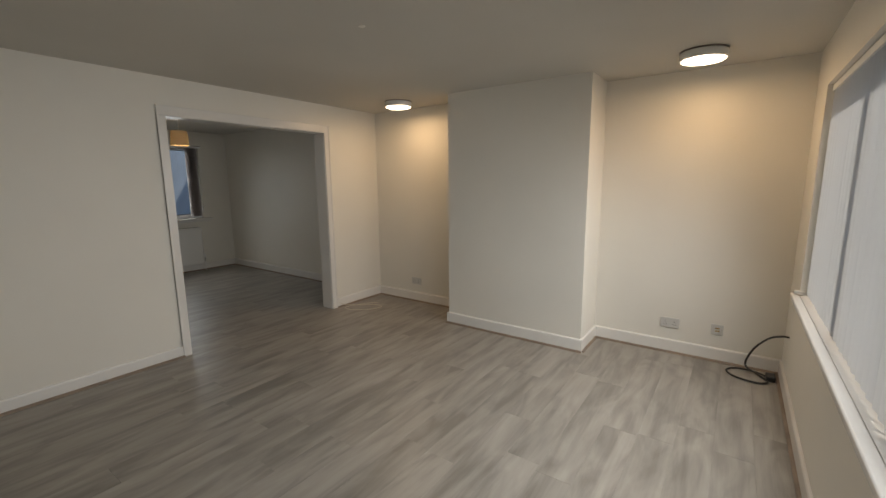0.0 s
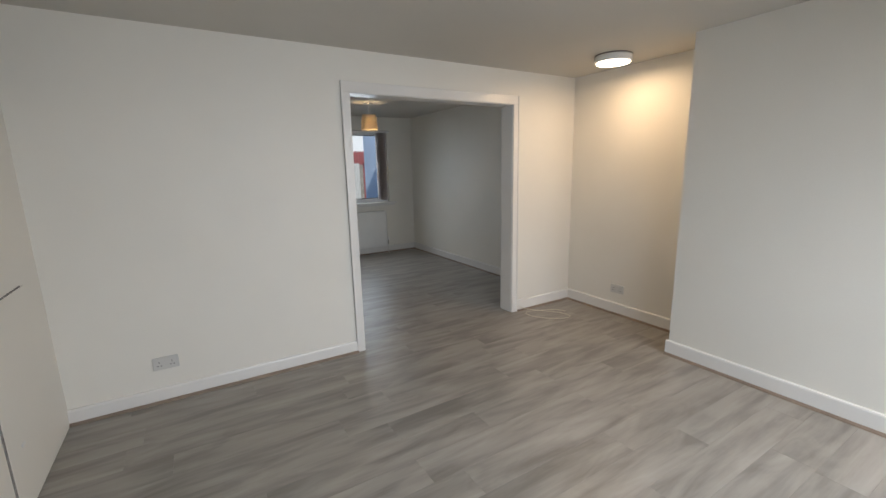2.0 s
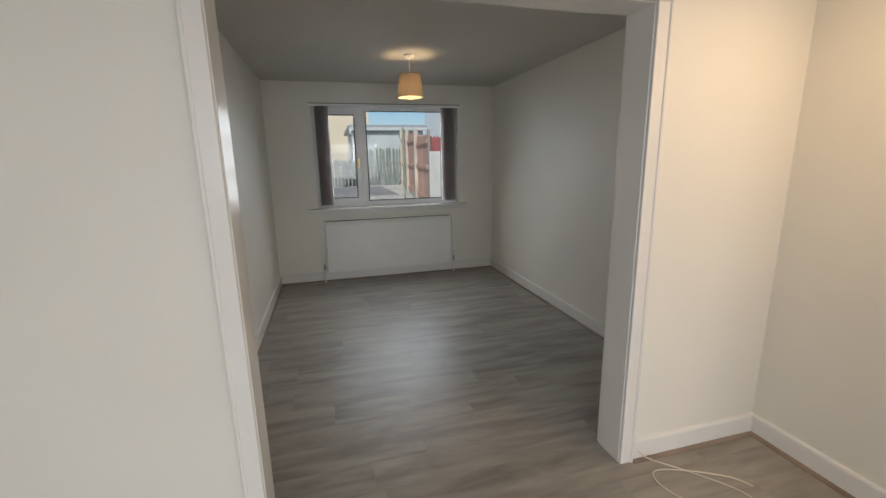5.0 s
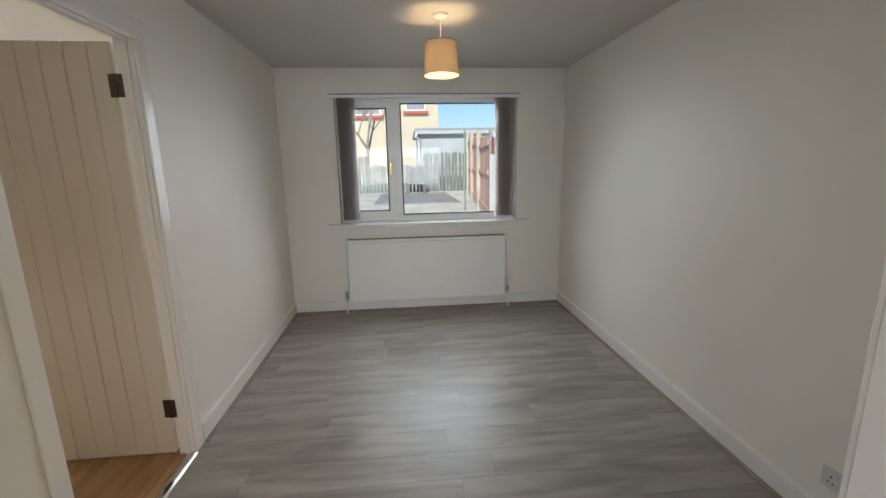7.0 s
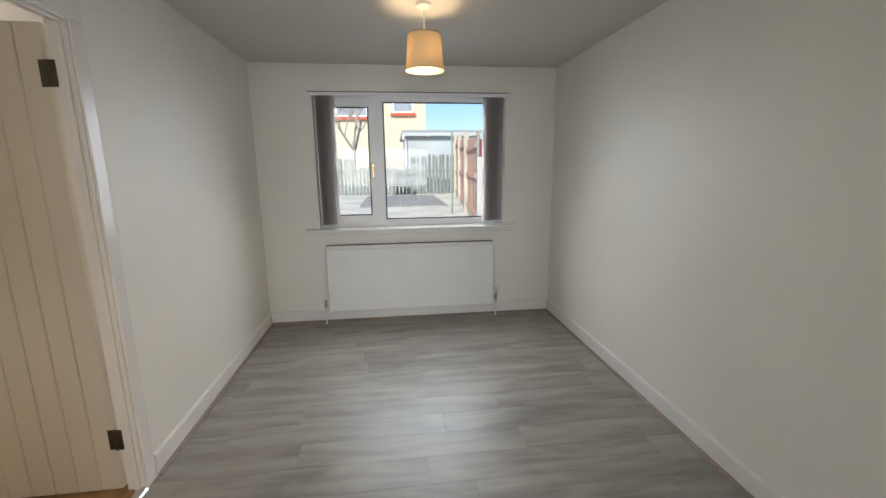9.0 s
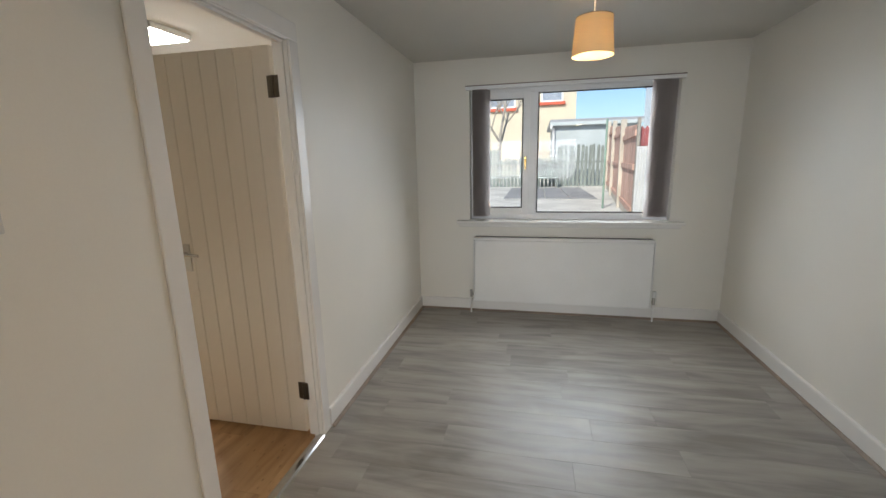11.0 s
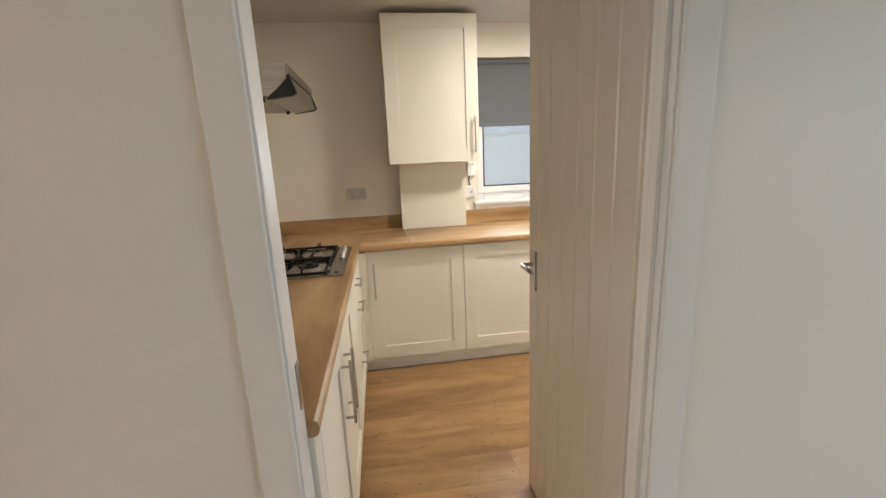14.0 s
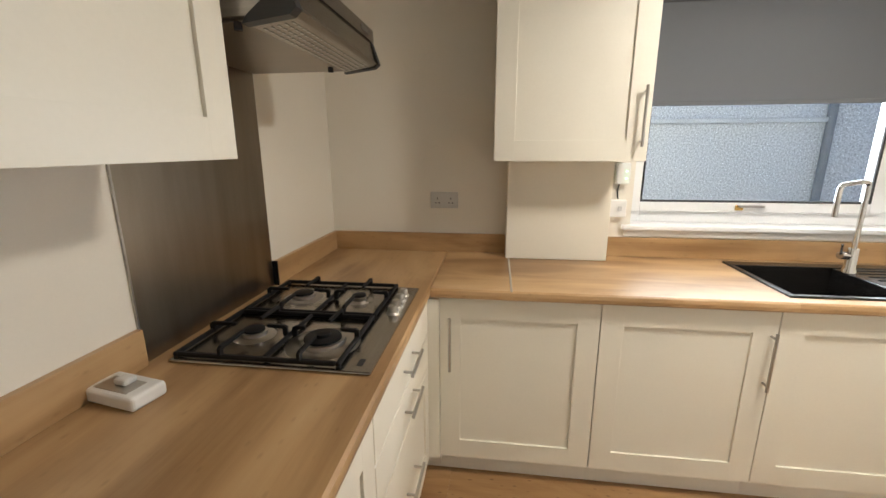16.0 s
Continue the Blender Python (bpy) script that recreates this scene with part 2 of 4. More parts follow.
CABLEW = mat("cream_cable", (0.62, 0.57, 0.47), 0.45, bump=0.0)
BRONZE = mat("bronze_trim", (0.26, 0.22, 0.20), 0.35, 0.3, vary=0.1)
CONCRETE = mat("garden_concrete", (0.58, 0.57, 0.53), 0.85, vary=0.14, scale=1.5, fine=60, bump=0.3)
SLATE = mat("grey_paving", (0.27, 0.275, 0.28), 0.8, vary=0.15, scale=3, fine=80, bump=0.3, perobject=0.12)
PICKET = mat("weathered_picket", (0.21, 0.24, 0.225), 0.8, vary=0.18, scale=4, fine=60, bump=0.2, stretch=(6, 6, 1), perobject=0.12)
REDWOOD = mat("red_brown_fence_board", (0.60, 0.38, 0.30), 0.8, vary=0.2, scale=4, fine=60, bump=0.2, stretch=(6, 6, 1), perobject=0.15)
POST = mat("fence_post_concrete", (0.50, 0.45, 0.38), 0.85, vary=0.12, bump=0.2)
GREENP = mat("green_post_paint", (0.22, 0.32, 0.26), 0.5, vary=0.15)
HOUSE = mat("cream_render", (0.60, 0.53, 0.41), 0.85, vary=0.06, scale=0.8, fine=40, bump=0.2)
REDPAINT = mat("red_fence_paint", (0.34, 0.10, 0.10), 0.7, vary=0.15, scale=5, fine=70, bump=0.2, perobject=0.1)
REDSILL = mat("red_sill_paint", (0.52, 0.10, 0.05), 0.6, vary=0.1)
GARAGE = mat("pale_render", (0.44, 0.48, 0.49), 0.85, vary=0.08, scale=1, fine=50, bump=0.2)
FASCIA = mat("grey_fascia", (0.28, 0.29, 0.31), 0.6, vary=0.08)
TILE = mat("dark_roof_tile", (0.14, 0.11, 0.10), 0.8, vary=0.2)
WINGREY = mat("far_window_glass", (0.30, 0.34, 0.40), 0.1, vary=0.1, bump=0.0)
# extension render: the blue is skylight on a shaded wall, put into the colour
BLUESHADE = mat("render_in_blue_shade", (0.54, 0.66, 0.84), 0.85, vary=0.05, scale=2, fine=60, bump=0.2)
CORRU = mat("white_corrugated_sheet", (0.66, 0.66, 0.65), 0.5, vary=0.06)
PEBBLE = mat("pebbledash", (0.86, 0.855, 0.85), 0.9, vary=0.28, scale=75, fine=220, bump=1.0)
PIPEG = mat("grey_pipe", (0.20, 0.22, 0.25), 0.4, vary=0.06)
BARK = mat("bark", (0.34, 0.31, 0.27), 0.9, vary=0.2, scale=12, bump=0.4)
MARK = mat("scuffed_plaster_and_gap_shade", (0.26, 0.25, 0.24), 0.8, vary=0.2, scale=20)
LEDGREEN = glow("green_indicator", (0.2, 1.0, 0.35), 2.0)


# ---- building helpers ----
def add_box(bm, x0, x1, y0, y1, z0, z1, bevel=0.0, seg=1):
    r = bmesh.ops.create_cube(bm, size=1.0, matrix=Matrix.LocRotScale(
        ((x0 + x1) / 2, (y0 + y1) / 2, (z0 + z1) / 2), None, (abs(x1 - x0), abs(y1 - y0), abs(z1 - z0))))
    if bevel:
        es = list({e for v in r["verts"] for e in v.link_edges})
        bmesh.ops.bevel(bm, geom=es, offset=bevel, segments=seg, profile=0.5, affect="EDGES")
    return bm


def box(x0, x1, y0, y1, z0, z1, bevel=0.003, seg=2):
    return add_box(bmesh.new(), x0, x1, y0, y1, z0, z1, bevel, seg)


def rod(p0, p1, r, seg=16, r2=None, bm=None):
    bm = bm or bmesh.new()
    p0, p1 = Vector(p0), Vector(p1)
    d = p1 - p0
    m = Matrix.Translation((p0 + p1) / 2) @ d.to_track_quat("Z", "Y").to_matrix().to_4x4()
    bmesh.ops.create_cone(bm, cap_ends=True, segments=seg, radius1=r, radius2=r if r2 is None else r2, depth=d.length, matrix=m)
    return bm


def revolve(profile, seg=40, caps=True):
    """A turned shape round z from (radius, height) pairs."""
    bm = bmesh.new()
    rings = []
    for r, z in profile:
        rings.append([bm.verts.new((r * math.cos(2 * math.pi * i / seg), r * math.sin(2 * math.pi * i / seg), z)) for i in range(seg)])
    for a, b in zip(rings, rings[1:]):
        for i in range(seg):
            bm.faces.new((a[i], a[(i + 1) % seg], b[(i + 1) % seg], b[i]))
    for ring, flip in ((rings[0], True), (rings[-1], False)):
        if caps and profile[rings.index(ring)][0] > 0.0001:
            bm.faces.new(ring[::-1] if flip else ring)
    bmesh.ops.recalc_face_normals(bm, faces=bm.faces)
    return bm


def tube(points, r, seg=10, smooth=4):
    """A bent round rod or cable through points."""
    pts = [Vector(p) for p in points]
    fine = []
    for i in range(len(pts) - 1):
        p0, p1, p2, p3 = pts[max(i - 1, 0)], pts[i], pts[i + 1], pts[min(i + 2, len(pts) - 1)]
        for k in range(smooth):
            t = k / smooth
            fine.append(0.5 * (2 * p1 + (p2 - p0) * t + (2 * p0 - 5 * p1 + 4 * p2 - p3) * t * t + (3 * p1 - p0 - 3 * p2 + p3) * t ** 3))
    fine.append(pts[-1])
    bm = bmesh.new()
    prev, side = None, None
    for i, p in enumerate(fine):
        d = (fine[min(i + 1, len(fine) - 1)] - fine[max(i - 1, 0)]).normalized()
        if side is None:
            side = d.orthogonal().normalized()
        side = (side - d * side.dot(d)).normalized()
        up = d.cross(side)
        ring = [bm.verts.new(p + r * (math.cos(2 * math.pi * k / seg) * side + math.sin(2 * math.pi * k / seg) * up)) for k in range(seg)]
        if prev:
            for k in range(seg):
                bm.faces.new((prev[k], prev[(k + 1) % seg], ring[(k + 1) % seg], ring[k]))
        else:
            bm.faces.new(ring[::-1])
        prev = ring
    bm.faces.new(prev)
    return bm


def extrude_profile(pts, axis, a, b):
    """A closed outline in the plane across axis ('x', 'y' or 'z'), drawn out from a to b."""
    def place(p, v):
        return {"x": (v, p[0], p[1]), "y": (p[0], v, p[1]), "z": (p[0], p[1], v)}[axis]
    bm = bmesh.new()
    r0 = [bm.verts.new(place(p, a)) for p in pts]
    r1 = [bm.verts.new(place(p, b)) for p in pts]
    n = len(pts)
    for i in range(n):
        bm.faces.new((r0[i], r0[(i + 1) % n], r1[(i + 1) % n], r1[i]))
    bm.faces.new(r0[::-1])
    bm.faces.new(r1)
    bmesh.ops.recalc_face_normals(bm, faces=bm.faces)
    return bm


def mesh_of(name, bm, material, smooth=False):
    me = bpy.data.meshes.new(name)
    bm.to_mesh(me)
    bm.free()
    me.materials.append(material)
    if smooth:
        for p in me.polygons:
            p.use_smooth = True
        me.set_sharp_from_angle(angle=radians(38))
    return me


def part(name, bm, material, parent=None, label="", smooth=False):
    ob = new(name, mesh_of(name, bm, material, smooth))
    if parent:
        ob.parent = parent
    if label:
        ob["label"] = label
    return ob


def thing(name, label, category, at=(0, 0, 0), group="", kind=""):
    ob = new(name)
    ob.location = at
    return tagged(ob, label, category, group, kind)


def structure(name, bm, material, label):
    return tagged(part(name, bm, material), label, name.split("_")[0], kind="structure")


def wall_boxes(name, boxes, material, label):
    bm = bmesh.new()
    for b in boxes:
        add_box(bm, *b)
    return structure(name, bm, material, label)


# ---- the shell ----
CZ = 2.40
wall_boxes("wall_living_left", [(-0.44, -0.29, -0.39, 3.94, 0, CZ)], WALL, "white painted plaster wall with scuff marks")
wall_boxes("wall_living_window", [(-0.44, 0.62, -0.64, -0.39, 0, CZ), (3.62, 4.105, -0.64, -0.39, 0, CZ),
                                  (0.62, 3.62, -0.64, -0.39, 0, 0.755), (0.62, 3.62, -0.64, -0.39, 2.10, CZ)], WALL,
           "white painted wall below and around the wide living room window")
wall_boxes("wall_right", [(4.105, 4.30, -0.64, 7.99, 0, CZ)], WALL, "white painted plaster party wall of both rooms")
wall_boxes("chimney_breast", [(3.652, 4.105, 1.05, 2.48, 0, CZ)], WALL, "white painted flat chimney breast without a fireplace")
wall_boxes("wall_divider", [(-0.44, 1.62, 3.94, 4.10, 0, CZ), (3.272, 4.105, 3.94, 4.10, 0, CZ), (1.62, 3.272, 3.94, 4.10, 2.105, CZ)], WALL,
           "white painted wall with a wide opening into the dining room")
wall_boxes("wall_kitchen_hob", [(-1.24, 1.225, 4.10, 4.225, 0, CZ)], KWALL, "off-white painted kitchen wall behind the hob")
wall_boxes("wall_kitchen_door", [(1.225, 1.303, 4.10, 4.831, 0, CZ), (1.225, 1.303, 5.62, 7.74, 0, CZ), (1.225, 1.303, 4.831, 5.62, 2.08, CZ)], WALL,
           "white painted wall with the doorway to the kitchen")
wall_boxes("wall_dining_window", [(-1.49, 1.83, 7.74, 7.99, 0, CZ), (3.62, 4.105, 7.74, 7.99, 0, CZ),
                                  (1.83, 3.62, 7.74, 7.99, 0, 0.925), (1.83, 3.62, 7.74, 7.99, 2.155, CZ)], WALL,
           "white painted wall around the garden window")
wall_boxes("wall_kitchen_back", [(-1.49, -1.24, 4.10, 5.82, 0, CZ), (-1.49, -1.24, 7.32, 7.74, 0, CZ),
                                 (-1.49, -1.24, 5.82, 7.32, 0, 1.075), (-1.49, -1.24, 5.82, 7.32, 2.16, CZ)], KWALL,
           "off-white painted kitchen wall with the side window")
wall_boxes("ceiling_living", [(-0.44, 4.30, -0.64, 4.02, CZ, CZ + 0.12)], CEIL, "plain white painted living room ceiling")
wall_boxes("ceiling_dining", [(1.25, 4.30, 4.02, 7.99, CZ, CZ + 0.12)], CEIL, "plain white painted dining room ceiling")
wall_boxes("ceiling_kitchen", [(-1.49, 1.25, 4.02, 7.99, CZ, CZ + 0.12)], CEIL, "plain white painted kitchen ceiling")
floor_grey = wall_boxes("floor_living", [(-0.44, 4.30, -0.64, 4.02, -0.12, -0.012), (1.25, 4.30, 4.02, 7.99, -0.12, -0.012)], SCOTIA,
                        "grey wood-look laminate plank floor")
floor_oak = wall_boxes("floor_kitchen", [(-1.49, 1.25, 4.02, 7.99, -0.12, -0.012)], SCOTIA, "warm oak laminate plank floor in the kitchen")


def skirt(name, x0, y0, x1, y1, nx, ny, h=0.118):
    """A baseboard with a rounded top and a brown beading, along one wall; (nx, ny) points into the room."""
    prof = [(0, 0.0), (0.017, 0.0), (0.017, h - 0.012), (0.013, h - 0.003), (0.006, h), (0, h)]
    bead = [(0.017, 0.0), (0.034, 0.0), (0.033, 0.006), (0.024, 0.015), (0.017, 0.017)]
    if nx:
        bm = extrude_profile([(x0 + nx * d, z) for d, z in prof], "y", y0, y1)
        bb = extrude_profile([(x0 + nx * d, z) for d, z in bead], "y", y0, y1)
    else:
        bm = extrude_profile([(y0 + ny * d, z) for d, z in prof], "x", x0, x1)
        bb = extrude_profile([(y0 + ny * d, z) for d, z in bead], "x", x0, x1)
    ob = structure(name, bm, GLOSS, "white gloss painted wooden baseboard")
    part("beading", bb, SCOTIA, ob, "brown wooden floor beading")


skirt("baseboard", -0.29, 3.94, 1.572, 3.94, 0, -1, 0.102)
skirt("baseboard", 3.327, 3.94, 4.105, 3.94, 0, -1)
skirt("baseboard", 4.105, 2.48, 4.105, 3.94, -1, 0)
skirt("baseboard", 4.105, -0.39, 4.105, 1.05, -1, 0)
skirt("baseboard", 3.652, 1.033, 3.652, 2.497, -1, 0)
skirt("baseboard", 3.653, 1.05, 4.105, 1.05, 0, -1)
skirt("baseboard", 3.653, 2.48, 4.105, 2.48, 0, 1)
skirt("baseboard", -0.29, -0.39, 4.105, -0.39, 0, 1)
skirt("baseboard", 4.105, 4.10, 4.105, 7.74, -1, 0)
skirt("baseboard", 1.303, 7.74, 4.105, 7.74, 0, -1)
skirt("baseboard", 1.303, 5.683, 1.303, 7.74, 1, 0)
skirt("baseboard", 1.303, 4.10, 1.303, 4.761, 1, 0)
skirt("baseboard", 3.327, 4.10, 4.105, 4.10, 0, 1)


# opening between the rooms: lining and casing boards
def casing(name, plane, out, lo, hi, top, w, axis, label, jamb_a, jamb_b, beads=True):
    """Door lining and stepped casing on one or both faces of a wall; axis 'x': the wall runs along x."""
    ob = thing(name, label, "door frame", kind="structure")

    def bx(u0, u1, v0, v1, z0, z1, bev=0.003):
        return box(u0, u1, v0, v1, z0, z1, bev) if axis == "x" else box(v0, v1, u0, u1, z0, z1, bev)
    part("jamb", bx(lo - 0.02, lo, jamb_a, jamb_b, 0, top + 0.02), GLOSS, ob)
    part("jamb", bx(hi, hi + 0.02, jamb_a, jamb_b, 0, top + 0.02), GLOSS, ob)
    part("head", bx(lo, hi, jamb_a, jamb_b, top, top + 0.02), GLOSS, ob)
    for face, sign in out:
        a, b = sorted((face, face + sign * (0.016 if beads else 0.011)))
        a2, b2 = sorted((face, face + sign * 0.022))
        part("casing_side", bx(lo - w, lo - 0.004, a, b, 0, top + 0.004, 0.004), GLOSS, ob)
        part("casing_side", bx(hi + 0.004, hi + w, a, b, 0, top + 0.004, 0.004), GLOSS, ob)
        part("casing_head", bx(lo - w, hi + w, a, b, top + 0.004, top + w + 0.01, 0.004), GLOSS, ob)
        if not beads:
            continue
        part("casing_bead", bx(lo - w, lo - w + 0.014, a2, b2, 0, top + w + 0.012, 0.004), GLOSS, ob)
        part("casing_bead", bx(hi + w - 0.014, hi + w, a2, b2, 0, top + w + 0.012, 0.004), GLOSS, ob)
    return ob


casing("opening_frame", None, [(3.94, -1), (4.10, 1)], 1.64, 3.252, 2.085, 0.074, "x",
       "white gloss casing round the wide opening", 3.94, 4.10)
casing("door_frame", None, [(1.303, 1)], 4.853, 5.60, 2.06, 0.078, "y",
       "white gloss frame of the kitchen doorway", 1.225, 1.303, False)
frame_stop = thing("door_stop", "white gloss stop bead in the kitchen doorway", "door stop", kind="structure")
part("stop", box(1.262, 1.285, 5.587, 5.60, 0, 2.06, 0.002), GLOSS, frame_stop)
part("stop", box(1.262, 1.285, 4.853, 5.587, 2.047, 2.06, 0.002), GLOSS, frame_stop)
keep = tagged(part("strike_plate", box(1.232, 1.258, 4.850, 4.8555, 0.96, 1.06, 0.001), NICKEL), "worn steel strike plate on the door frame", "strike plate")

thr = extrude_profile([(1.262, 0), (1.318, 0), (1.308, 0.007), (1.29, 0.0095), (1.272, 0.007)], "y", 4.853, 5.60)
tagged(part("threshold_strip", thr, CHROME), "bright metal threshold strip between the floors", "threshold", kind="structure")

# ---- windows ----
def bar_frame(bm, axis, p0, p1, a0, a1, z0, z1, w):
    """Four mitred-looking bars round a rectangle; axis 'x': the window runs along x, p0..p1 its depth."""
    def bx(u0, u1, v0, v1):
        if axis == "x":
            add_box(bm, u0, u1, p0, p1, v0, v1, 0.004, 2)
        else:
            add_box(bm, p0, p1, u0, u1, v0, v1, 0.004, 2)
    bx(a0, a0 + w, z0, z1)
    bx(a1 - w, a1, z0, z1)
    bx(a0 + w, a1 - w, z0, z0 + w)
    bx(a0 + w, a1 - w, z1 - w, z1)
    return bm


def pane(name, axis, p, a0, a1, z0, z1, parent):
    ob = part(name, box(a0, a1, p - 0.004, p + 0.004, z0, z1, 0) if axis == "x" else box(p - 0.004, p + 0.004, a0, a1, z0, z1, 0), GLASS, parent, "clear window glass")
    ob.visible_shadow = False
    return ob


# dining room window: fixed light beside an opening casement
w1 = thing("window_1", "white plastic two-light window to the garden", "window", kind="structure")
part("window_frame", bar_frame(bmesh.new(), "x", 7.81, 7.88, 1.832, 3.618, 0.928, 2.153, 0.055), UPVC, w1)
part("mullion", box(2.375, 2.440, 7.81, 7.88, 0.985, 2.097, 0.004), UPVC, w1)
sash = part("sash", bar_frame(bmesh.new(), "x", 7.796, 7.86, 1.90, 2.385, 0.975, 2.105, 0.062), UPVC, w1)
part("seal", bar_frame(bmesh.new(), "x", 7.800, 7.812, 1.958, 2.327, 1.033, 2.047, 0.015), RUBBER, sash)
part("bead", bar_frame(bmesh.new(), "x", 7.806, 7.845, 2.430, 3.58, 0.965, 2.115, 0.026), UPVC, w1)
part("seal", bar_frame(bmesh.new(), "x", 7.809, 7.815, 2.452, 3.558, 0.987, 2.093, 0.015), RUBBER, w1)
pane("pane", "x", 7.83, 1.956, 2.329, 1.031, 2.049, w1)
pane("pane", "x", 7.83, 2.448, 3.562, 0.983, 2.097, w1)
hd = part("window_handle", box(2.338, 2.358, 7.782, 7.797, 1.45, 1.52, 0.003), BRASS, w1, "brass window handle")
part("lever", box(2.341, 2.355, 7.765, 7.782, 1.40, 1.495, 0.004), BRASS, hd)
sill = thing("window_sill", "white gloss wooden window board above the radiator", "window sill", kind="structure")
part("board", box(1.705, 3.73, 7.655, 7.74, 0.897, 0.925, 0.008, 3), GLOSS, sill)
part("board", box(1.832, 3.618, 7.74, 7.81, 0.9255, 0.9275, 0), GLOSS, sill)
part("apron", box(1.725, 3.71, 7.705, 7.74, 0.862, 0.897, 0.006), GLOSS, sill)

vb = thing("vertical_blind", "mauve-grey vertical blind drawn open to both window edges", "blind")
part("head_rail", box(1.80, 3.64, 7.69, 7.735, 2.125, 2.158, 0.004), UPVC, vb, "white aluminium head rail")
part("rail_trim", box(1.80, 3.64, 7.686, 7.70, 2.153, 2.162, 0.002), BRONZE, vb, "dark rail edge")


def slat(name, x, y, w, z0, z1, turn, material, parent):
    bm = bmesh.new()
    n, rows = 6, []
    for z in (z0, z1):
        rows.append([bm.verts.new(((i / n - 0.5) * w, 0.006 * math.cos((i / n - 0.5) * math.pi), z)) for i in range(n + 1)])
    for i in range(n):
        bm.faces.new((rows[0][i], rows[0][i + 1], rows[1][i + 1], rows[1][i]))
    bmesh.ops.solidify(bm, geom=bm.faces[:], thickness=0.0012)
    bmesh.ops.transform(bm, matrix=pose(x, y, 0, 0, 0, turn), verts=bm.verts)
    return part(name, bm, material, parent)


for i in range(11):
    slat("slat", 1.88 + i * 0.0125, 7.735, 0.10, 0.965, 2.125, 68 + random.uniform(-5, 5), SLATG, vb)
for i in range(9):
    slat("slat", 3.432 + i * 0.016, 7.735, 0.11, 0.965, 2.125, 34 + random.uniform(-4, 4), SLATG, vb)

# living room window with closed white vertical blinds
w2 = thing("window_2", "wide white plastic living room window", "window", kind="structure")
part("window_frame", bar_frame(bmesh.new(), "x", -0.61, -0.55, 0.622, 3.618, 0.757, 2.098, 0.06), UPVC, w2)
for mx in (1.60, 2.60):
    part("mullion", box(mx, mx + 0.06, -0.61, -0.55, 0.817, 2.038, 0.004), UPVC, w2)
for a0, a1 in ((0.682, 1.60), (1.66, 2.60), (2.66, 3.558)):
    pane("pane", "x", -0.58, a0, a1, 0.817, 2.038, w2)
sill2 = thing("window_sill", "white gloss window board with the blinds above", "window sill", kind="structure")
part("board", box(0.56, 3.68, -0.39, -0.345, 0.728, 0.762, 0.008, 3), GLOSS, sill2)
part("board", box(0.622, 3.618, -0.55, -0.39, 0.7555, 0.762, 0), GLOSS, sill2)
vb2 = thing("vertical_blind", "white closed vertical blind in the living room window", "blind")
part("head_rail", box(0.63, 3.61, -0.455, -0.415, 2.055, 2.095, 0.004), UPVC, vb2, "white head rail")
for i in range(37):
    slat("slat", 0.665 + i * 0.0805, -0.435, 0.092, 0.775, 2.055, 17 + random.uniform(-3, 3), SLATW, vb2)
part("end_cap", box(3.60, 3.66, -0.415, -0.36, 0.763, 0.785, 0.004), PLASTIC, vb2, "small white chain holder")

# kitchen window
w3 = thing("window_3", "white plastic kitchen window over the sink", "window", kind="structure")
part("window_frame", bar_frame(bmesh.new(), "y", -1.40, -1.33, 5.822, 7.318, 1.078, 2.158, 0.066), UPVC, w3)
part("mullion", box(-1.40, -1.33, 6.99, 7.055, 1.144, 2.092, 0.004), UPVC, w3)
s3 = part("sash", bar_frame(bmesh.new(), "y", -1.375, -1.305, 5.828, 7.006, 1.138, 2.12, 0.052), UPVC, w3)
part("seal", bar_frame(bmesh.new(), "y", -1.318, -1.3035, 5.877, 6.957, 1.187, 2.071, 0.012), RUBBER, s3)
pane("pane", "y", -1.34, 5.876, 6.958, 1.186, 2.072, w3)
pane("pane", "y", -1.365, 7.053, 7.256, 1.142, 2.094, w3)
h3 = part("window_handle", box(-1.305, -1.292, 6.34, 6.375, 1.150, 1.175, 0.003), BRASS, w3, "brass window handle")
part("lever", box(-1.292, -1.278, 6.35, 6.47, 1.165, 1.177, 0.004), NICKEL, h3)
ks = thing("window_sill", "white plastic window board behind the sink", "window sill", kind="structure")
part("board", box(-1.24, -1.205, 5.775, 7.36, 1.053, 1.078, 0.006), UPVC, ks)
part("board", box(-1.33, -1.24, 5.822, 7.318, 1.0755, 1.0785, 0), UPVC, ks)
part("apron", box(-1.24, -1.228, 5.79, 7.345, 1.018, 1.053, 0.003), GLOSS, ks)
rb = thing("roller_blind", "dark grey roller blind half lowered over the kitchen window", "blind")
part("fabric", box(-1.272, -1.2705, 5.83, 7.31, 1.676, 2.14, 0), ROLLER, rb)
part("tube", rod((-1.27, 5.83, 2.135), (-1.27, 7.31, 2.135), 0.02, 20), ROLLER, rb)
part("bottom_bar", box(-1.277, -1.265, 5.83, 7.31, 1.658, 1.678, 0.003), ROLLER, rb)
part("bracket", box(-1.30, -1.25, 5.823, 5.828, 2.11, 2.158, 0), UPVC, rb)


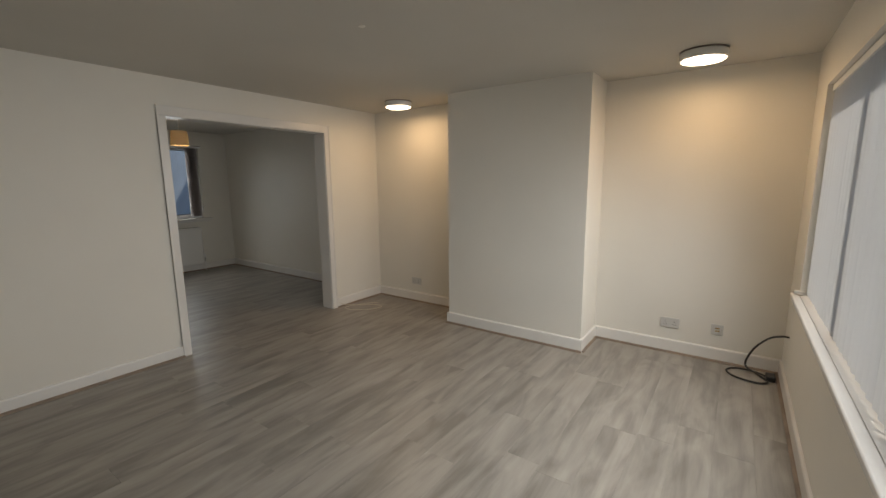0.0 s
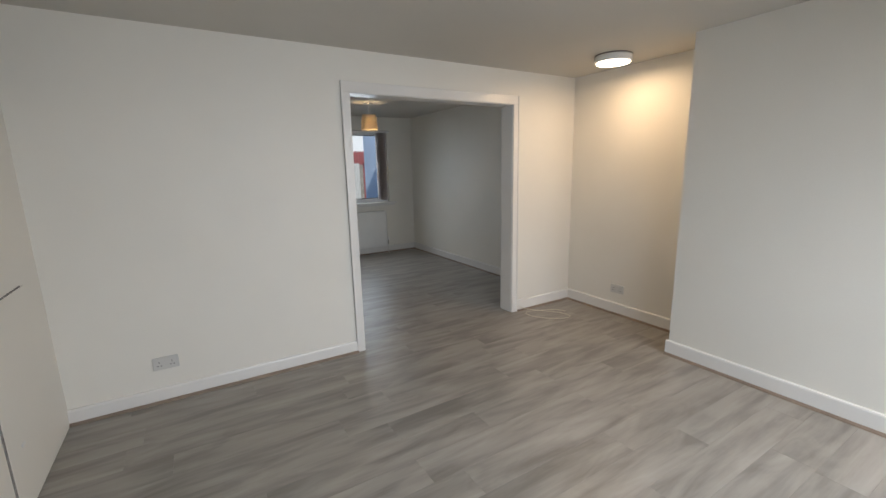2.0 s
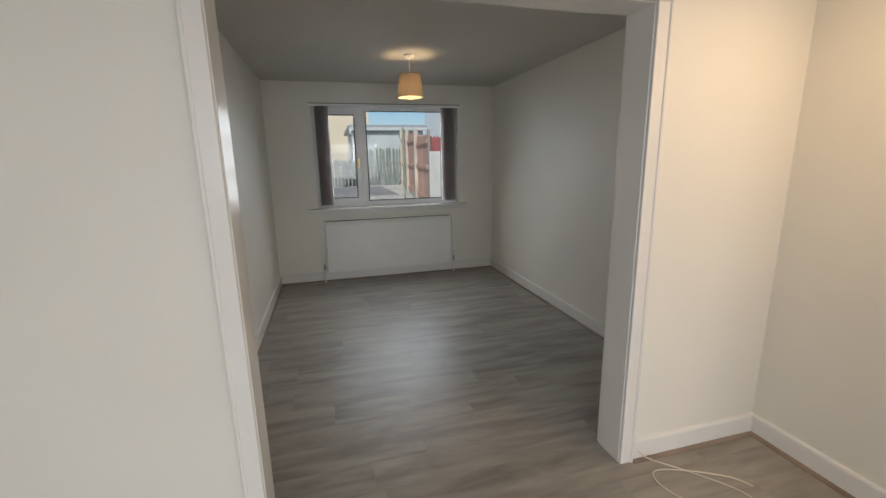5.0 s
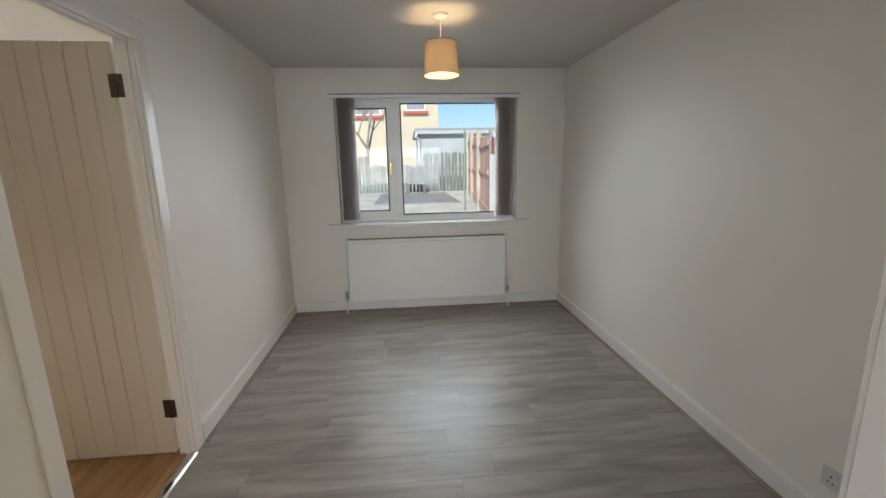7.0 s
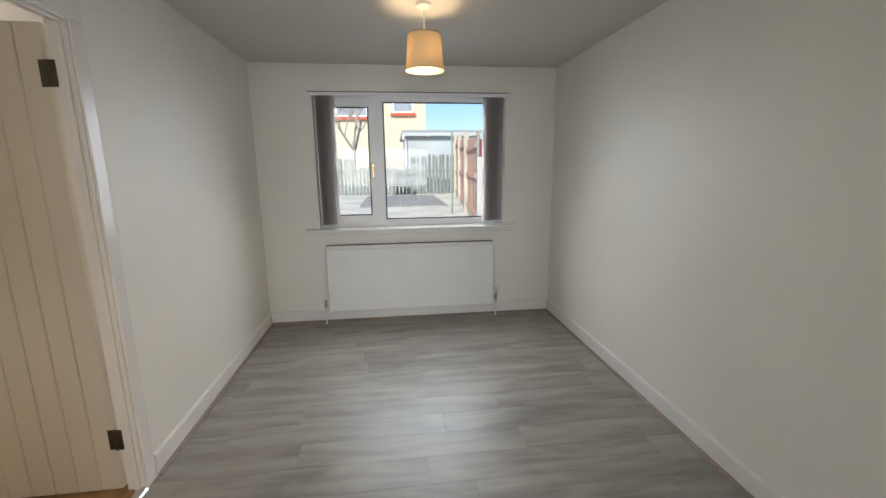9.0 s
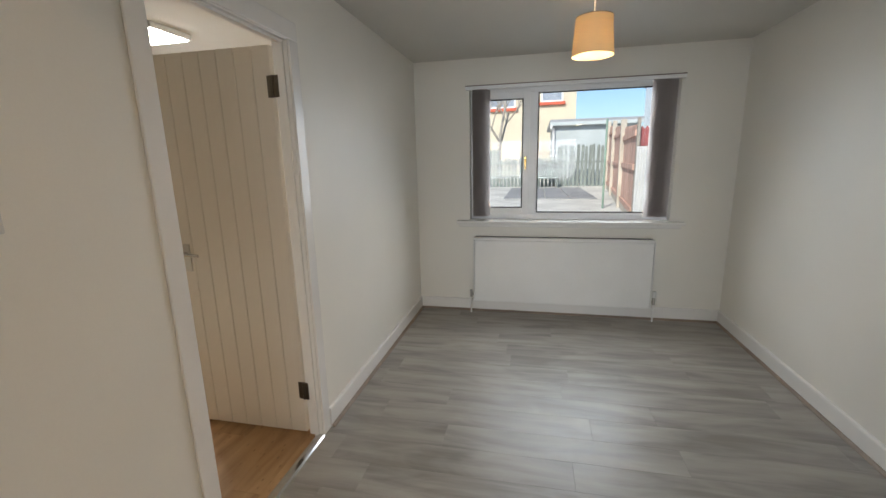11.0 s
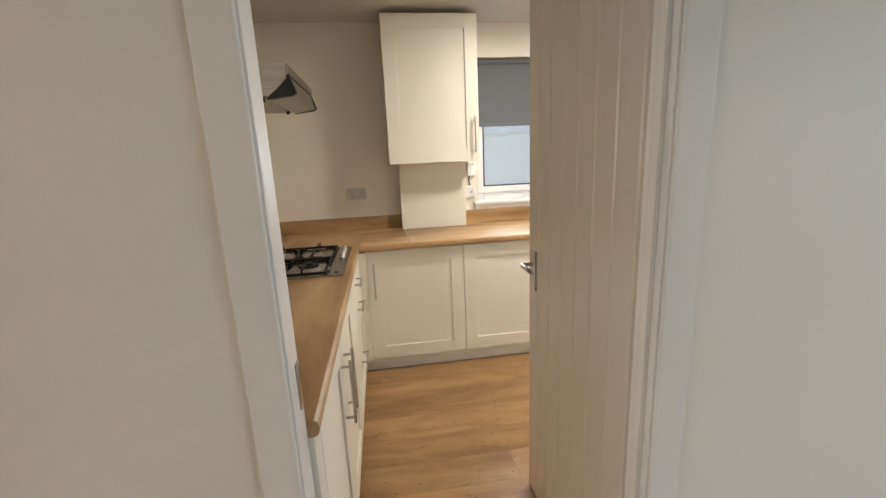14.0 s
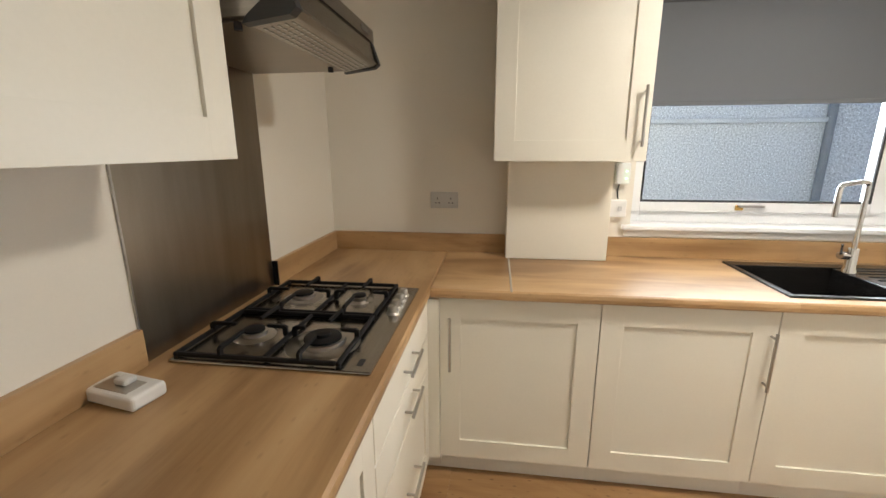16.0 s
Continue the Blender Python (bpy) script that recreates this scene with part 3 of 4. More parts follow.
# ---- living room ----
def wall_plate(name, label, category, at, normal, w, h, screws=True):
    """A flat electric plate; at is its middle on the wall, normal '+x', '-x' or '-y'. Local: x along, z up, y out of the wall is -y."""
    ob = thing(name, label, category)
    turn = {"-y": 0, "-x": -90, "+x": 90, "+y": 180}[normal]
    ob.matrix_world = pose(*at, 0, 0, turn)
    part("plate", box(-w / 2, w / 2, -0.010, 0, -h / 2, h / 2, 0.003, 2), SOCKETP, ob)
    if screws:
        for sx in (-1, 1):
            part("screw", rod((sx * (w / 2 - 0.012), -0.0095, 0), (sx * (w / 2 - 0.012), -0.0115, 0), 0.0032, 12), NICKEL, ob)
    return ob


def double_socket(label, at, normal):
    ob = wall_plate("double_socket", label, "wall socket", at, normal, 0.148, 0.087, False)
    for sx in (-0.036, 0.036):
        part("pin_hole", box(sx - 0.002, sx + 0.002, -0.0108, -0.0095, 0.004, 0.014, 0), BLACK, ob)
        part("pin_hole", box(sx - 0.013, sx - 0.006, -0.0108, -0.0095, -0.018, -0.012, 0), BLACK, ob)
        part("pin_hole", box(sx + 0.006, sx + 0.013, -0.0108, -0.0095, -0.018, -0.012, 0), BLACK, ob)
        part("rocker", box(sx * 0.45 - 0.006, sx * 0.45 + 0.006, -0.0135, -0.009, 0.018, 0.035, 0.0015), SOCKETP, ob)
    return ob


double_socket("white double wall socket above the baseboard", (0.24, 3.94, 0.272), "-y")
double_socket("white double wall socket in the lamp-lit alcove", (4.105, 3.294, 0.265), "-x")
double_socket("white double wall socket in the window alcove", (4.105, 0.404, 0.273), "-x")
double_socket("white double wall socket in the dining room", (4.105, 4.75, 0.25), "-x")
tv = wall_plate("aerial_socket", "white aerial socket plate with brass jacks", "wall socket", (4.105, 0.05, 0.278), "-x", 0.087, 0.087)
for dz in (-0.012, 0.012):
    part("jack", box(-0.016, 0.016, -0.013, -0.009, dz - 0.005, dz + 0.005, 0.001), BRASS, tv)


def disc_lamp(label, x, y):
    ob = thing("ceiling_lamp", label, "ceiling light", (x, y, CZ), group="living room ceiling lamps")
    part("body", revolve([(0.0, 0), (0.125, 0), (0.146, -0.012), (0.148, -0.055), (0.14, -0.062), (0.132, -0.055), (0.0, -0.055)], 56), PLASTIC, ob, smooth=True)
    part("diffuser", revolve([(0.0, -0.056), (0.131, -0.056), (0.128, -0.066), (0.10, -0.072), (0.0, -0.074)], 48), DISC, ob, "lit warm white diffuser", True)
    part("trim", revolve([(0.1465, -0.002), (0.149, -0.002), (0.149, -0.008), (0.1465, -0.008), (0.1465, -0.002)], 56, False), BRONZE, ob)
    return ob


disc_lamp("round flush white ceiling lamp, lit, in the far alcove", 3.66, 3.15)
disc_lamp("round flush white ceiling lamp, lit, near the window", 3.56, 0.28)

# hatch in the left wall: a thin raised panel with painted shade for gaps
hatch = thing("wall_hatch", "white painted access hatch with a dark gap round it", "hatch")
part("panel", box(-0.2915, -0.284, 3.066, 3.66, 0.012, 0.965, 0.002), WALL, hatch)
# solid dark strips on the wall imitate the shade inside the gaps
part("gap", box(-0.2905, -0.286, 3.052, 3.066, 0.0, 0.965, 0), MARK, hatch, "dark strip for the shade in the gap")
part("gap", box(-0.2905, -0.286, 3.052, 3.62, 0.965, 0.972, 0), MARK, hatch, "dark strip for the shade in the gap")
part("catch", box(-0.284, -0.279, 3.20, 3.24, 0.30, 0.315, 0.002), PLASTIC, hatch)
scr = extrude_profile([(3.62, 2.33), (3.84, 2.25), (3.85, 2.05), (3.80, 1.93), (3.79, 2.02), (3.72, 1.80), (3.70, 1.98), (3.63, 1.78)], "x", -0.2905, -0.2875)
tagged(part("bare_plaster_patch", scr, MARK), "grey torn patch of bare plaster on the wall", "wall patch")

hook = thing("ceiling_mark", "small patch of white filler on the ceiling", "ceiling patch", (1.84, 1.82, CZ))
part("patch", revolve([(0, 0.001), (0.022, 0.001), (0.018, -0.003), (0, -0.004)], 14), WALL, hook, "", True)

# cables
loop = [(3.345 + 0.0, 3.915, 0.06), (3.40, 3.88, 0.03), (3.55, 3.77, 0.006), (3.66, 3.62, 0.006), (3.66, 3.50, 0.006), (3.55, 3.50, 0.006),
        (3.42, 3.60, 0.006), (3.345, 3.74, 0.006), (3.37, 3.83, 0.010), (3.50, 3.80, 0.012), (3.68, 3.70, 0.012), (3.74, 3.63, 0.005)]
tagged(part("aerial_cable", tube(loop, 0.0032, 8, 6), CABLEW, None, "", True), "loose cream aerial cable coiled on the floor", "cable")
blk = thing("black_cable", "coiled black cable coming out of the window wall", "cable")
part("lead", tube([(3.80, -0.385, 0.40), (3.83, -0.345, 0.39), (3.92, -0.28, 0.33), (4.0, -0.20, 0.20), (4.0, -0.16, 0.06), (3.97, -0.24, 0.012),
                   (3.86, -0.30, 0.010), (3.80, -0.24, 0.010), (3.83, -0.10, 0.010), (3.93, -0.04, 0.010), (4.01, -0.10, 0.012), (3.99, -0.22, 0.02),
                   (3.93, -0.31, 0.02)], 0.0075, 8, 6), CABLEB, blk, "", True)
part("plug", box(3.88, 3.98, -0.35, -0.29, 0.0, 0.045, 0.012, 3), BLACK, blk)

# ---- dining room ----
rad = thing("radiator", "white flat-fronted panel radiator under the window", "radiator")
part("panel", box(1.885, 3.485, 7.615, 7.640, 0.135, 0.745, 0.008, 3), RADP, rad)
part("back_panel", box(1.885, 3.485, 7.69, 7.712, 0.135, 0.745, 0.006), RADP, rad)
bm = bmesh.new()
for i in range(40):
    add_box(bm, 1.90 + i * 0.0395, 1.923 + i * 0.0395, 7.642, 7.688, 0.15, 0.735)
part("fins", bm, RADP, rad)
part("top_grille", box(1.882, 3.488, 7.612, 7.714, 0.747, 0.772, 0.004), RADP, rad)
# no opening is cut: a black strip imitates the shaded slot
part("grille_slot", box(1.895, 3.475, 7.65, 7.69, 0.7715, 0.774, 0), BLACK, rad, "black strip for the shade in the grille slot")
for sx in (1.875, 3.487):
    part("side_cover", box(sx, sx + 0.008, 7.613, 7.713, 0.138, 0.747, 0.002), RADP, rad)
for vx in (1.845, 3.525):
    v = part("valve", rod((vx, 7.66, 0.165), (vx, 7.66, 0.235), 0.013, 16), NICKEL, rad, "nickel valve")
    part("pipe", rod((vx, 7.66, 0.0), (vx, 7.66, 0.165), 0.0075, 12), PLASTIC, rad)
    part("union", rod((vx, 7.66, 0.19), (1.885 if vx < 2 else 3.485, 7.66, 0.19), 0.011, 14), NICKEL, rad)
    if vx > 3:
        part("cap", rod((vx, 7.66, 0.235), (vx, 7.66, 0.29), 0.02, 20), PLASTIC, v, "white valve head")

pend = thing("pendant_lamp", "lit beige fabric drum pendant on a white cord", "pendant lamp", (2.732, 6.3, 0))
part("ceiling_rose", revolve([(0, CZ), (0.047, CZ), (0.046, CZ - 0.012), (0.03, CZ - 0.024), (0.012, CZ - 0.03), (0, CZ - 0.03)], 32), PLASTIC, pend, "", True)
part("cord", rod((0, 0, CZ - 0.03), (0, 0, 2.215), 0.0045, 10), PLASTIC, pend)
part("holder", revolve([(0, 2.215), (0.016, 2.212), (0.019, 2.17), (0.014, 2.16), (0, 2.16)], 20), PLASTIC, pend, "", True)
sh = part("shade", revolve([(0.097, 2.238), (0.111, 2.043), (0.1095, 2.043), (0.0955, 2.238), (0.097, 2.238)], 48, False), SHADE, pend, "beige fabric shade", True)
part("rim", revolve([(0.098, 2.240), (0.098, 2.236), (0.095, 2.236), (0.095, 2.240), (0.098, 2.240)], 48, False), BRONZE, sh)
for k in range(3):
    a = k * 2.094
    part("spider_arm", rod((0.017 * math.cos(a), 0.017 * math.sin(a), 2.205), (0.096 * math.cos(a), 0.096 * math.sin(a), 2.232), 0.0018, 6), NICKEL, sh)
part("bulb", revolve([(0, 2.16), (0.012, 2.158), (0.018, 2.13), (0.024, 2.11), (0.018, 2.088), (0, 2.082)], 24), BULB, pend, "lit bulb", True)

sw = wall_plate("light_switch", "white single light switch plate", "light switch", (1.303, 4.352, 1.408), "+x", 0.092, 0.088)
part("rocker", box(-0.014, 0.014, -0.0135, -0.009, -0.02, 0.02, 0.002), SOCKETP, sw)

# kitchen door, standing open at a right angle
door = thing("door_1", "off-white boarded wooden door standing open into the kitchen", "door")
part("core", box(0.522, 1.205, 5.612, 5.640, 0.010, 2.047, 0.002), DOORP, door)
n_boards = 7
bw = 0.683 / n_boards
for i in range(n_boards):
    x0 = 0.522 + i * bw
    part("board", extrude_profile([(x0 + 0.0005, 5.612), (x0 + 0.0005, 5.608), (x0 + 0.005, 5.604), (x0 + bw - 0.005, 5.604), (x0 + bw - 0.0005, 5.608), (x0 + bw - 0.0005, 5.612)],
                                  "z", 0.010, 2.047), DOORP, door)
for z in (0.268, 1.862):
    hg = part("hinge", rod((1.215, 5.598, z - 0.05), (1.215, 5.598, z + 0.05), 0.007, 14), HINGE, door, "dark metal hinge")
    part("leaf", box(1.180, 1.212, 5.6005, 5.6045, z - 0.05, z + 0.05, 0.001), HINGE, hg)
    part("leaf", box(1.218, 1.242, 5.5965, 5.6005, z - 0.05, z + 0.05, 0.001), HINGE, hg)
for side, y in ((-1, 5.604), (1, 5.640)):
    pl = part("handle_plate", box(0.565, 0.605, min(y, y + side * 0.008), max(y, y + side * 0.008), 0.93, 1.085, 0.003, 2), NICKEL, door, "satin metal handle plate")
    part("lever", tube([(0.585, y + side * 0.006, 1.035), (0.585, y + side * 0.045, 1.035), (0.60, y + side * 0.056, 1.035), (0.65, y + side * 0.058, 1.037),
                        (0.695, y + side * 0.052, 1.030)], 0.008, 12, 5), CHROME, pl, "chrome lever handle", True)
part("latch_plate", box(0.5205, 0.5225, 5.612, 5.634, 0.95, 1.07, 0), NICKEL, door)

# ---- kitchen ----
def shaker(parent, x0, z0, w, h, rail=0.085, t=0.02):
    """A frame-and-panel front; its face at y=0, its back at y=t. Returns the panel, which carries stiles and rails."""
    def b(a0, a1, y0, y1, c0, c1, bev=0.0025):
        return box(x0 + a0, x0 + a1, y0, y1, z0 + c0, z0 + c1, bev)
    d = part("door", b(rail - 0.003, w - rail + 0.003, 0.009, t - 0.002, rail - 0.003, h - rail + 0.003, 0), CREAM, parent)
    part("stile", b(0, rail, 0, t, 0, h, 0.0014), CREAM, d)
    part("stile", b(w - rail, w, 0, t, 0, h, 0.0014), CREAM, d)
    part("rail", b(rail - 0.001, w - rail + 0.001, 0.0001, t, 0, rail, 0.0005), CREAM, d)
    part("rail", b(rail - 0.001, w - rail + 0.001, 0.0001, t, h - rail, h, 0.0005), CREAM, d)
    return d


def bar_handle(parent, x, z, length, upright=True):
    """A round bar on two posts, standing out to -y."""
    d = Vector((0, 0, 1)) if upright else Vector((1, 0, 0))
    c = Vector((x, -0.032, z))
    bm = rod(c - d * length / 2, c + d * length / 2, 0.006, 14)
    for s in (-1, 1):
        q = c + d * s * (length / 2 - 0.022)
        rod(q, (q.x, 0.001, q.z), 0.0045, 10, None, bm)
    part("handle", bm, NICKEL, parent, "satin nickel bar handle", True)


def unit(name, label, category, m, w, z0, z1, depth, fronts, plinth=0.0, group="kitchen units"):
    """A cabinet: local x across, y from the door face (0) back to depth. fronts: (x0, x1, z0, z1, rail, handle)."""
    ob = thing(name, label, category, group=group)
    ob.matrix_world = m
    part("body", box(0.001, w - 0.001, 0.022, depth, z0, z1, 0.002), CARCASS, ob)
    for x0, x1, a, b, rail, handle in fronts:
        if rail:
            d = shaker(ob, x0 + 0.002, a, x1 - x0 - 0.004, b - a, rail)
        else:
            d = part("drawer_front", box(x0 + 0.002, x1 - 0.002, 0, 0.02, a, b, 0.003), CREAM, ob)
        if handle:
            bar_handle(d, handle[0], handle[1], 0.24 if handle[2] else 0.17, handle[2])
    if plinth:
        part("plinth", box(0, w, 0.048, 0.066, 0.0, plinth, 0.002), CARCASS, ob)
    return ob


# back run, facing +x: local x runs along +y, local y along -x
def back(y, x=-0.623):
    return Matrix(((0, -1, 0, x), (1, 0, 0, y), (0, 0, 1, 0), (0, 0, 0, 1)))


# hob run, facing +y: local x runs along -x, local y along -y
def hobrun(x, y=4.865):
    return Matrix(((-1, 0, 0, x), (0, -1, 0, y), (0, 0, 1, 0), (0, 0, 0, 1)))


ZB, ZT = 0.104, 0.862
corner = tagged(part("corner_post", box(-0.645, -0.603, 4.845, 4.912, ZB, ZT, 0.002), CREAM), "cream corner filler post between the base units", "cabinet filler")
part("plinth", box(-0.671, -0.602, 4.799, 4.817, 0, 0.10, 0.002), CARCASS, corner)
part("plinth", box(-0.689, -0.671, 4.799, 4.911, 0, 0.10, 0.002), CARCASS, corner)
unit("base_cabinet", "cream shaker base cabinet beside the corner", "kitchen cabinet", back(4.912), 0.648, ZB, 0.868, 0.60,
     [(0, 0.648, ZB, ZT, 0.087, (0.045, 0.665, True))], 0.10)
unit("base_cabinet", "cream shaker base cabinet below the worktop", "kitchen cabinet", back(5.560), 0.648, ZB, 0.868, 0.60,
     [(0, 0.648, ZB, ZT, 0.087, (0.625, 0.665, True))], 0.10)
unit("base_cabinet", "cream shaker sink cabinet under the black sink", "kitchen cabinet", back(6.208), 0.648, ZB, 0.70, 0.60,
     [(0, 0.648, ZB, ZT, 0.087, (0.603, 0.665, True))], 0.10)
unit("base_cabinet", "cream shaker base cabinet beside the sink unit", "kitchen cabinet", back(6.856), 0.60, ZB, 0.70, 0.60,
     [(0, 0.60, ZB, ZT, 0.087, (0.555, 0.665, True))], 0.10)
unit("drawer_cabinet", "cream three-drawer base cabinet under the gas hob", "kitchen cabinet", hobrun(0.160), 0.762, ZB, 0.868, 0.62,
     [(0, 0.762, 0.716, ZT, 0.0, (0.381, 0.787, False)), (0, 0.762, 0.564, 0.711, 0.0, (0.381, 0.645, False)),
      (0, 0.762, ZB, 0.559, 0.075, (0.381, 0.33, False))], 0.10)
unit("base_cabinet", "cream shaker double-door base cabinet on the hob run", "kitchen cabinet", hobrun(1.150), 0.988, ZB, 0.868, 0.62,
     [(0, 0.494, ZB, ZT, 0.080, (0.446, 0.66, True)), (0.494, 0.988, ZB, ZT, 0.080, (0.542, 0.66, True))], 0.10)
tagged(part("end_panel", box(1.153, 1.222, 4.27, 4.865, 0, 0.868, 0.002), CREAM), "cream end panel of the hob run", "cabinet filler")
unit("wall_cabinet", "cream shaker double-door wall cabinet beside the cooker hood", "kitchen cabinet", hobrun(1.190, 4.568), 1.085, 1.440, 2.36, 0.34,
     [(0, 0.53, 1.440, 2.36, 0.083, (0.480, 1.615, True)), (0.53, 1.085, 1.440, 2.36, 0.083, (0.570, 1.615, True))])
unit("boiler_cabinet", "cream shaker boiler cabinet hung on the kitchen wall", "kitchen cabinet", back(5.116, -0.899), 0.64, 1.406, 2.36, 0.34,
     [(0, 0.64, 1.406, 2.36, 0.088, (0.605, 1.585, True))])
bxg = thing("pipe_boxing", "cream boxing for pipes below the boiler cabinet", "boxing")
part("front_panel", box(-1.130, -1.114, 5.187, 5.685, 0.911, 1.405, 0.002), CREAM, bxg)
part("side_panel", box(-1.24, -1.131, 5.187, 5.203, 0.911, 1.405, 0.001), CREAM, bxg)
part("side_panel", box(-1.24, -1.131, 5.669, 5.685, 0.911, 1.405, 0.001), CREAM, bxg)

wt = thing("worktop", "oak-effect laminate worktop running round the corner", "worktop")
prof = [(4.226, 0.870), (4.868, 0.870), (4.876, 0.876), (4.879, 0.890), (4.876, 0.904), (4.868, 0.910), (4.226, 0.910)]
part("hob_side", extrude_profile(prof, "x", -1.239, 1.223), WORKTOP, wt)


def worktop_back(y0, y1, x1):
    p = [(-1.239, 0.870), (x1 - 0.010, 0.870), (x1 - 0.002, 0.876), (x1, 0.890), (x1 - 0.002, 0.904), (x1 - 0.010, 0.910), (-1.239, 0.910)]
    return extrude_profile(p, "y", y0, y1)


part("sink_side", worktop_back(4.880, 6.243, -0.592), WORKTOP_B, wt)
part("sink_front_strip", extrude_profile([(-0.653, 0.870), (-0.602, 0.870), (-0.594, 0.876), (-0.592, 0.890), (-0.594, 0.904), (-0.602, 0.910), (-0.653, 0.910)], "y", 6.243, 7.40), WORKTOP_B, wt)
part("sink_back_strip", box(-1.239, -1.162, 6.243, 7.40, 0.870, 0.910, 0), WORKTOP_B, wt)
part("sink_end", worktop_back(7.40, 7.735, -0.592), WORKTOP_B, wt)
part("joint_strip", box(-1.11, -0.590, 5.200, 5.209, 0.9095, 0.9115, 0.0005), CHROME, wt, "aluminium joint strip")
up = thing("worktop_upstand", "oak-effect upstand along the kitchen walls", "upstand")
part("strip", box(0.10, 1.223, 4.2255, 4.245, 0.9105, 1.012, 0.002), WORKTOP, up)
part("strip", box(-1.218, -0.567, 4.2255, 4.245, 0.9105, 1.012, 0.002), WORKTOP, up)
part("strip", box(-1.239, -1.219, 4.2255, 5.186, 0.9105, 1.012, 0.002), WORKTOP_B, up)
part("strip", box(-1.239, -1.219, 5.686, 7.735, 0.9105, 1.012, 0.002), WORKTOP_B, up)
part("end_trim", box(-0.566, -0.560, 4.2255, 4.249, 0.9105, 1.014, 0), IRON, up, "dark end trim")

spl = thing("splashback", "stainless steel splashback behind the gas hob", "splashback")
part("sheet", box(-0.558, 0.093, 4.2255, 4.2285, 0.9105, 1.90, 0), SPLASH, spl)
part("edge_trim", box(0.0935, 0.0985, 4.2255, 4.2315, 0.9105, 1.90, 0), STEEL, spl)

hood = thing("cooker_hood", "stainless steel visor cooker hood with a grille", "cooker hood")
HX0, HX1 = -0.56, 0.075
part("body", extrude_profile([(4.229, 1.735), (4.60, 1.735), (4.64, 1.765), (4.680, 1.805), (4.680, 1.856), (4.672, 1.864), (4.229, 1.864)], "x", HX0, HX1), STEEL, hood)
part("fascia", extrude_profile([(4.681, 1.822), (4.694, 1.820), (4.692, 1.860), (4.686, 1.866), (4.681, 1.866)], "x", HX0, HX1), HOBSTEEL, hood)
part("visor", extrude_profile([(4.598, 1.722), (4.700, 1.738), (4.712, 1.748), (4.706, 1.758), (4.690, 1.817), (4.682, 1.817), (4.676, 1.770), (4.60, 1.734)], "x", HX0 + 0.03, HX1 - 0.03), HOBSTEEL, hood)
for a, b in ((HX0, HX0 + 0.03), (HX1 - 0.03, HX1)):
    part("visor_end", extrude_profile([(4.590, 1.720), (4.700, 1.734), (4.716, 1.748), (4.692, 1.818), (4.682, 1.818), (4.60, 1.734)], "x", a + 0.0005, b - 0.0005), BLACK, hood, "dark plastic visor end")
part("filter", box(HX0 + 0.02, HX1 - 0.02, 4.245, 4.585, 1.728, 1.7345, 0.001), SPLASH, hood, "grease filter underside")
bm = bmesh.new()
for r in range(5):
    for k in range(22):
        x = HX0 + 0.05 + k * 0.0245
        y = 4.608 + r * 0.017
        z = 1.7225 + (y - 4.598) * 0.157
        add_box(bm, x, x + 0.014, y, y + 0.0045, z - 0.0015, z + 0.0005)
part("grille", bm, CHROME, hood, "rows of bright grille slots")
for x in (HX0 + 0.10, HX1 - 0.02):
    part("catch", rod((x, 4.57, 1.729), (x, 4.57, 1.712), 0.009, 12), BLACK, hood)
part("badge", box(HX0 + 0.06, HX0 + 0.13, 4.692, 4.6955, 1.834, 1.850, 0), STEEL, hood)

# gas hob
hob = thing("gas_hob", "stainless steel four-burner gas hob set in the worktop", "gas hob")
part("tray", box(-0.575, 0.082, 4.283, 4.838, 0.9105, 0.919, 0.004, 2), HOBSTEEL, hob)
BURN = [(-0.085, 4.43, 0.036), (-0.06, 4.655, 0.062), (-0.41, 4.43, 0.042), (-0.41, 4.645, 0.030)]
for bx_, by_, r in BURN:
    bm = revolve([(0, 0.919), (r * 1.7, 0.919), (r * 1.6, 0.922), (r * 1.05, 0.924), (r * 1.0, 0.934), (r * 0.9, 0.936), (0, 0.936)], 32)
    bmesh.ops.transform(bm, matrix=Matrix.Translation((bx_, by_, 0)), verts=bm.verts)
    bu = part("burner", bm, NICKEL, hob, "bright burner ring", True)
    bm = revolve([(0, 0.936), (r * 0.86, 0.936), (r * 0.84, 0.942), (r * 0.6, 0.945), (0, 0.945)], 28)
    bmesh.ops.transform(bm, matrix=Matrix.Translation((bx_, by_, 0)), verts=bm.verts)
    part("burner_cap", bm, IRON, bu, "black burner cap", True)
    if r > 0.06:
        bm = revolve([(0, 0.945), (0.024, 0.945), (0.022, 0.953), (0, 0.955)], 24)
        bmesh.ops.transform(bm, matrix=Matrix.Translation((bx_, by_, 0)), verts=bm.verts)
        part("inner_cap", bm, IRON, bu, "", True)
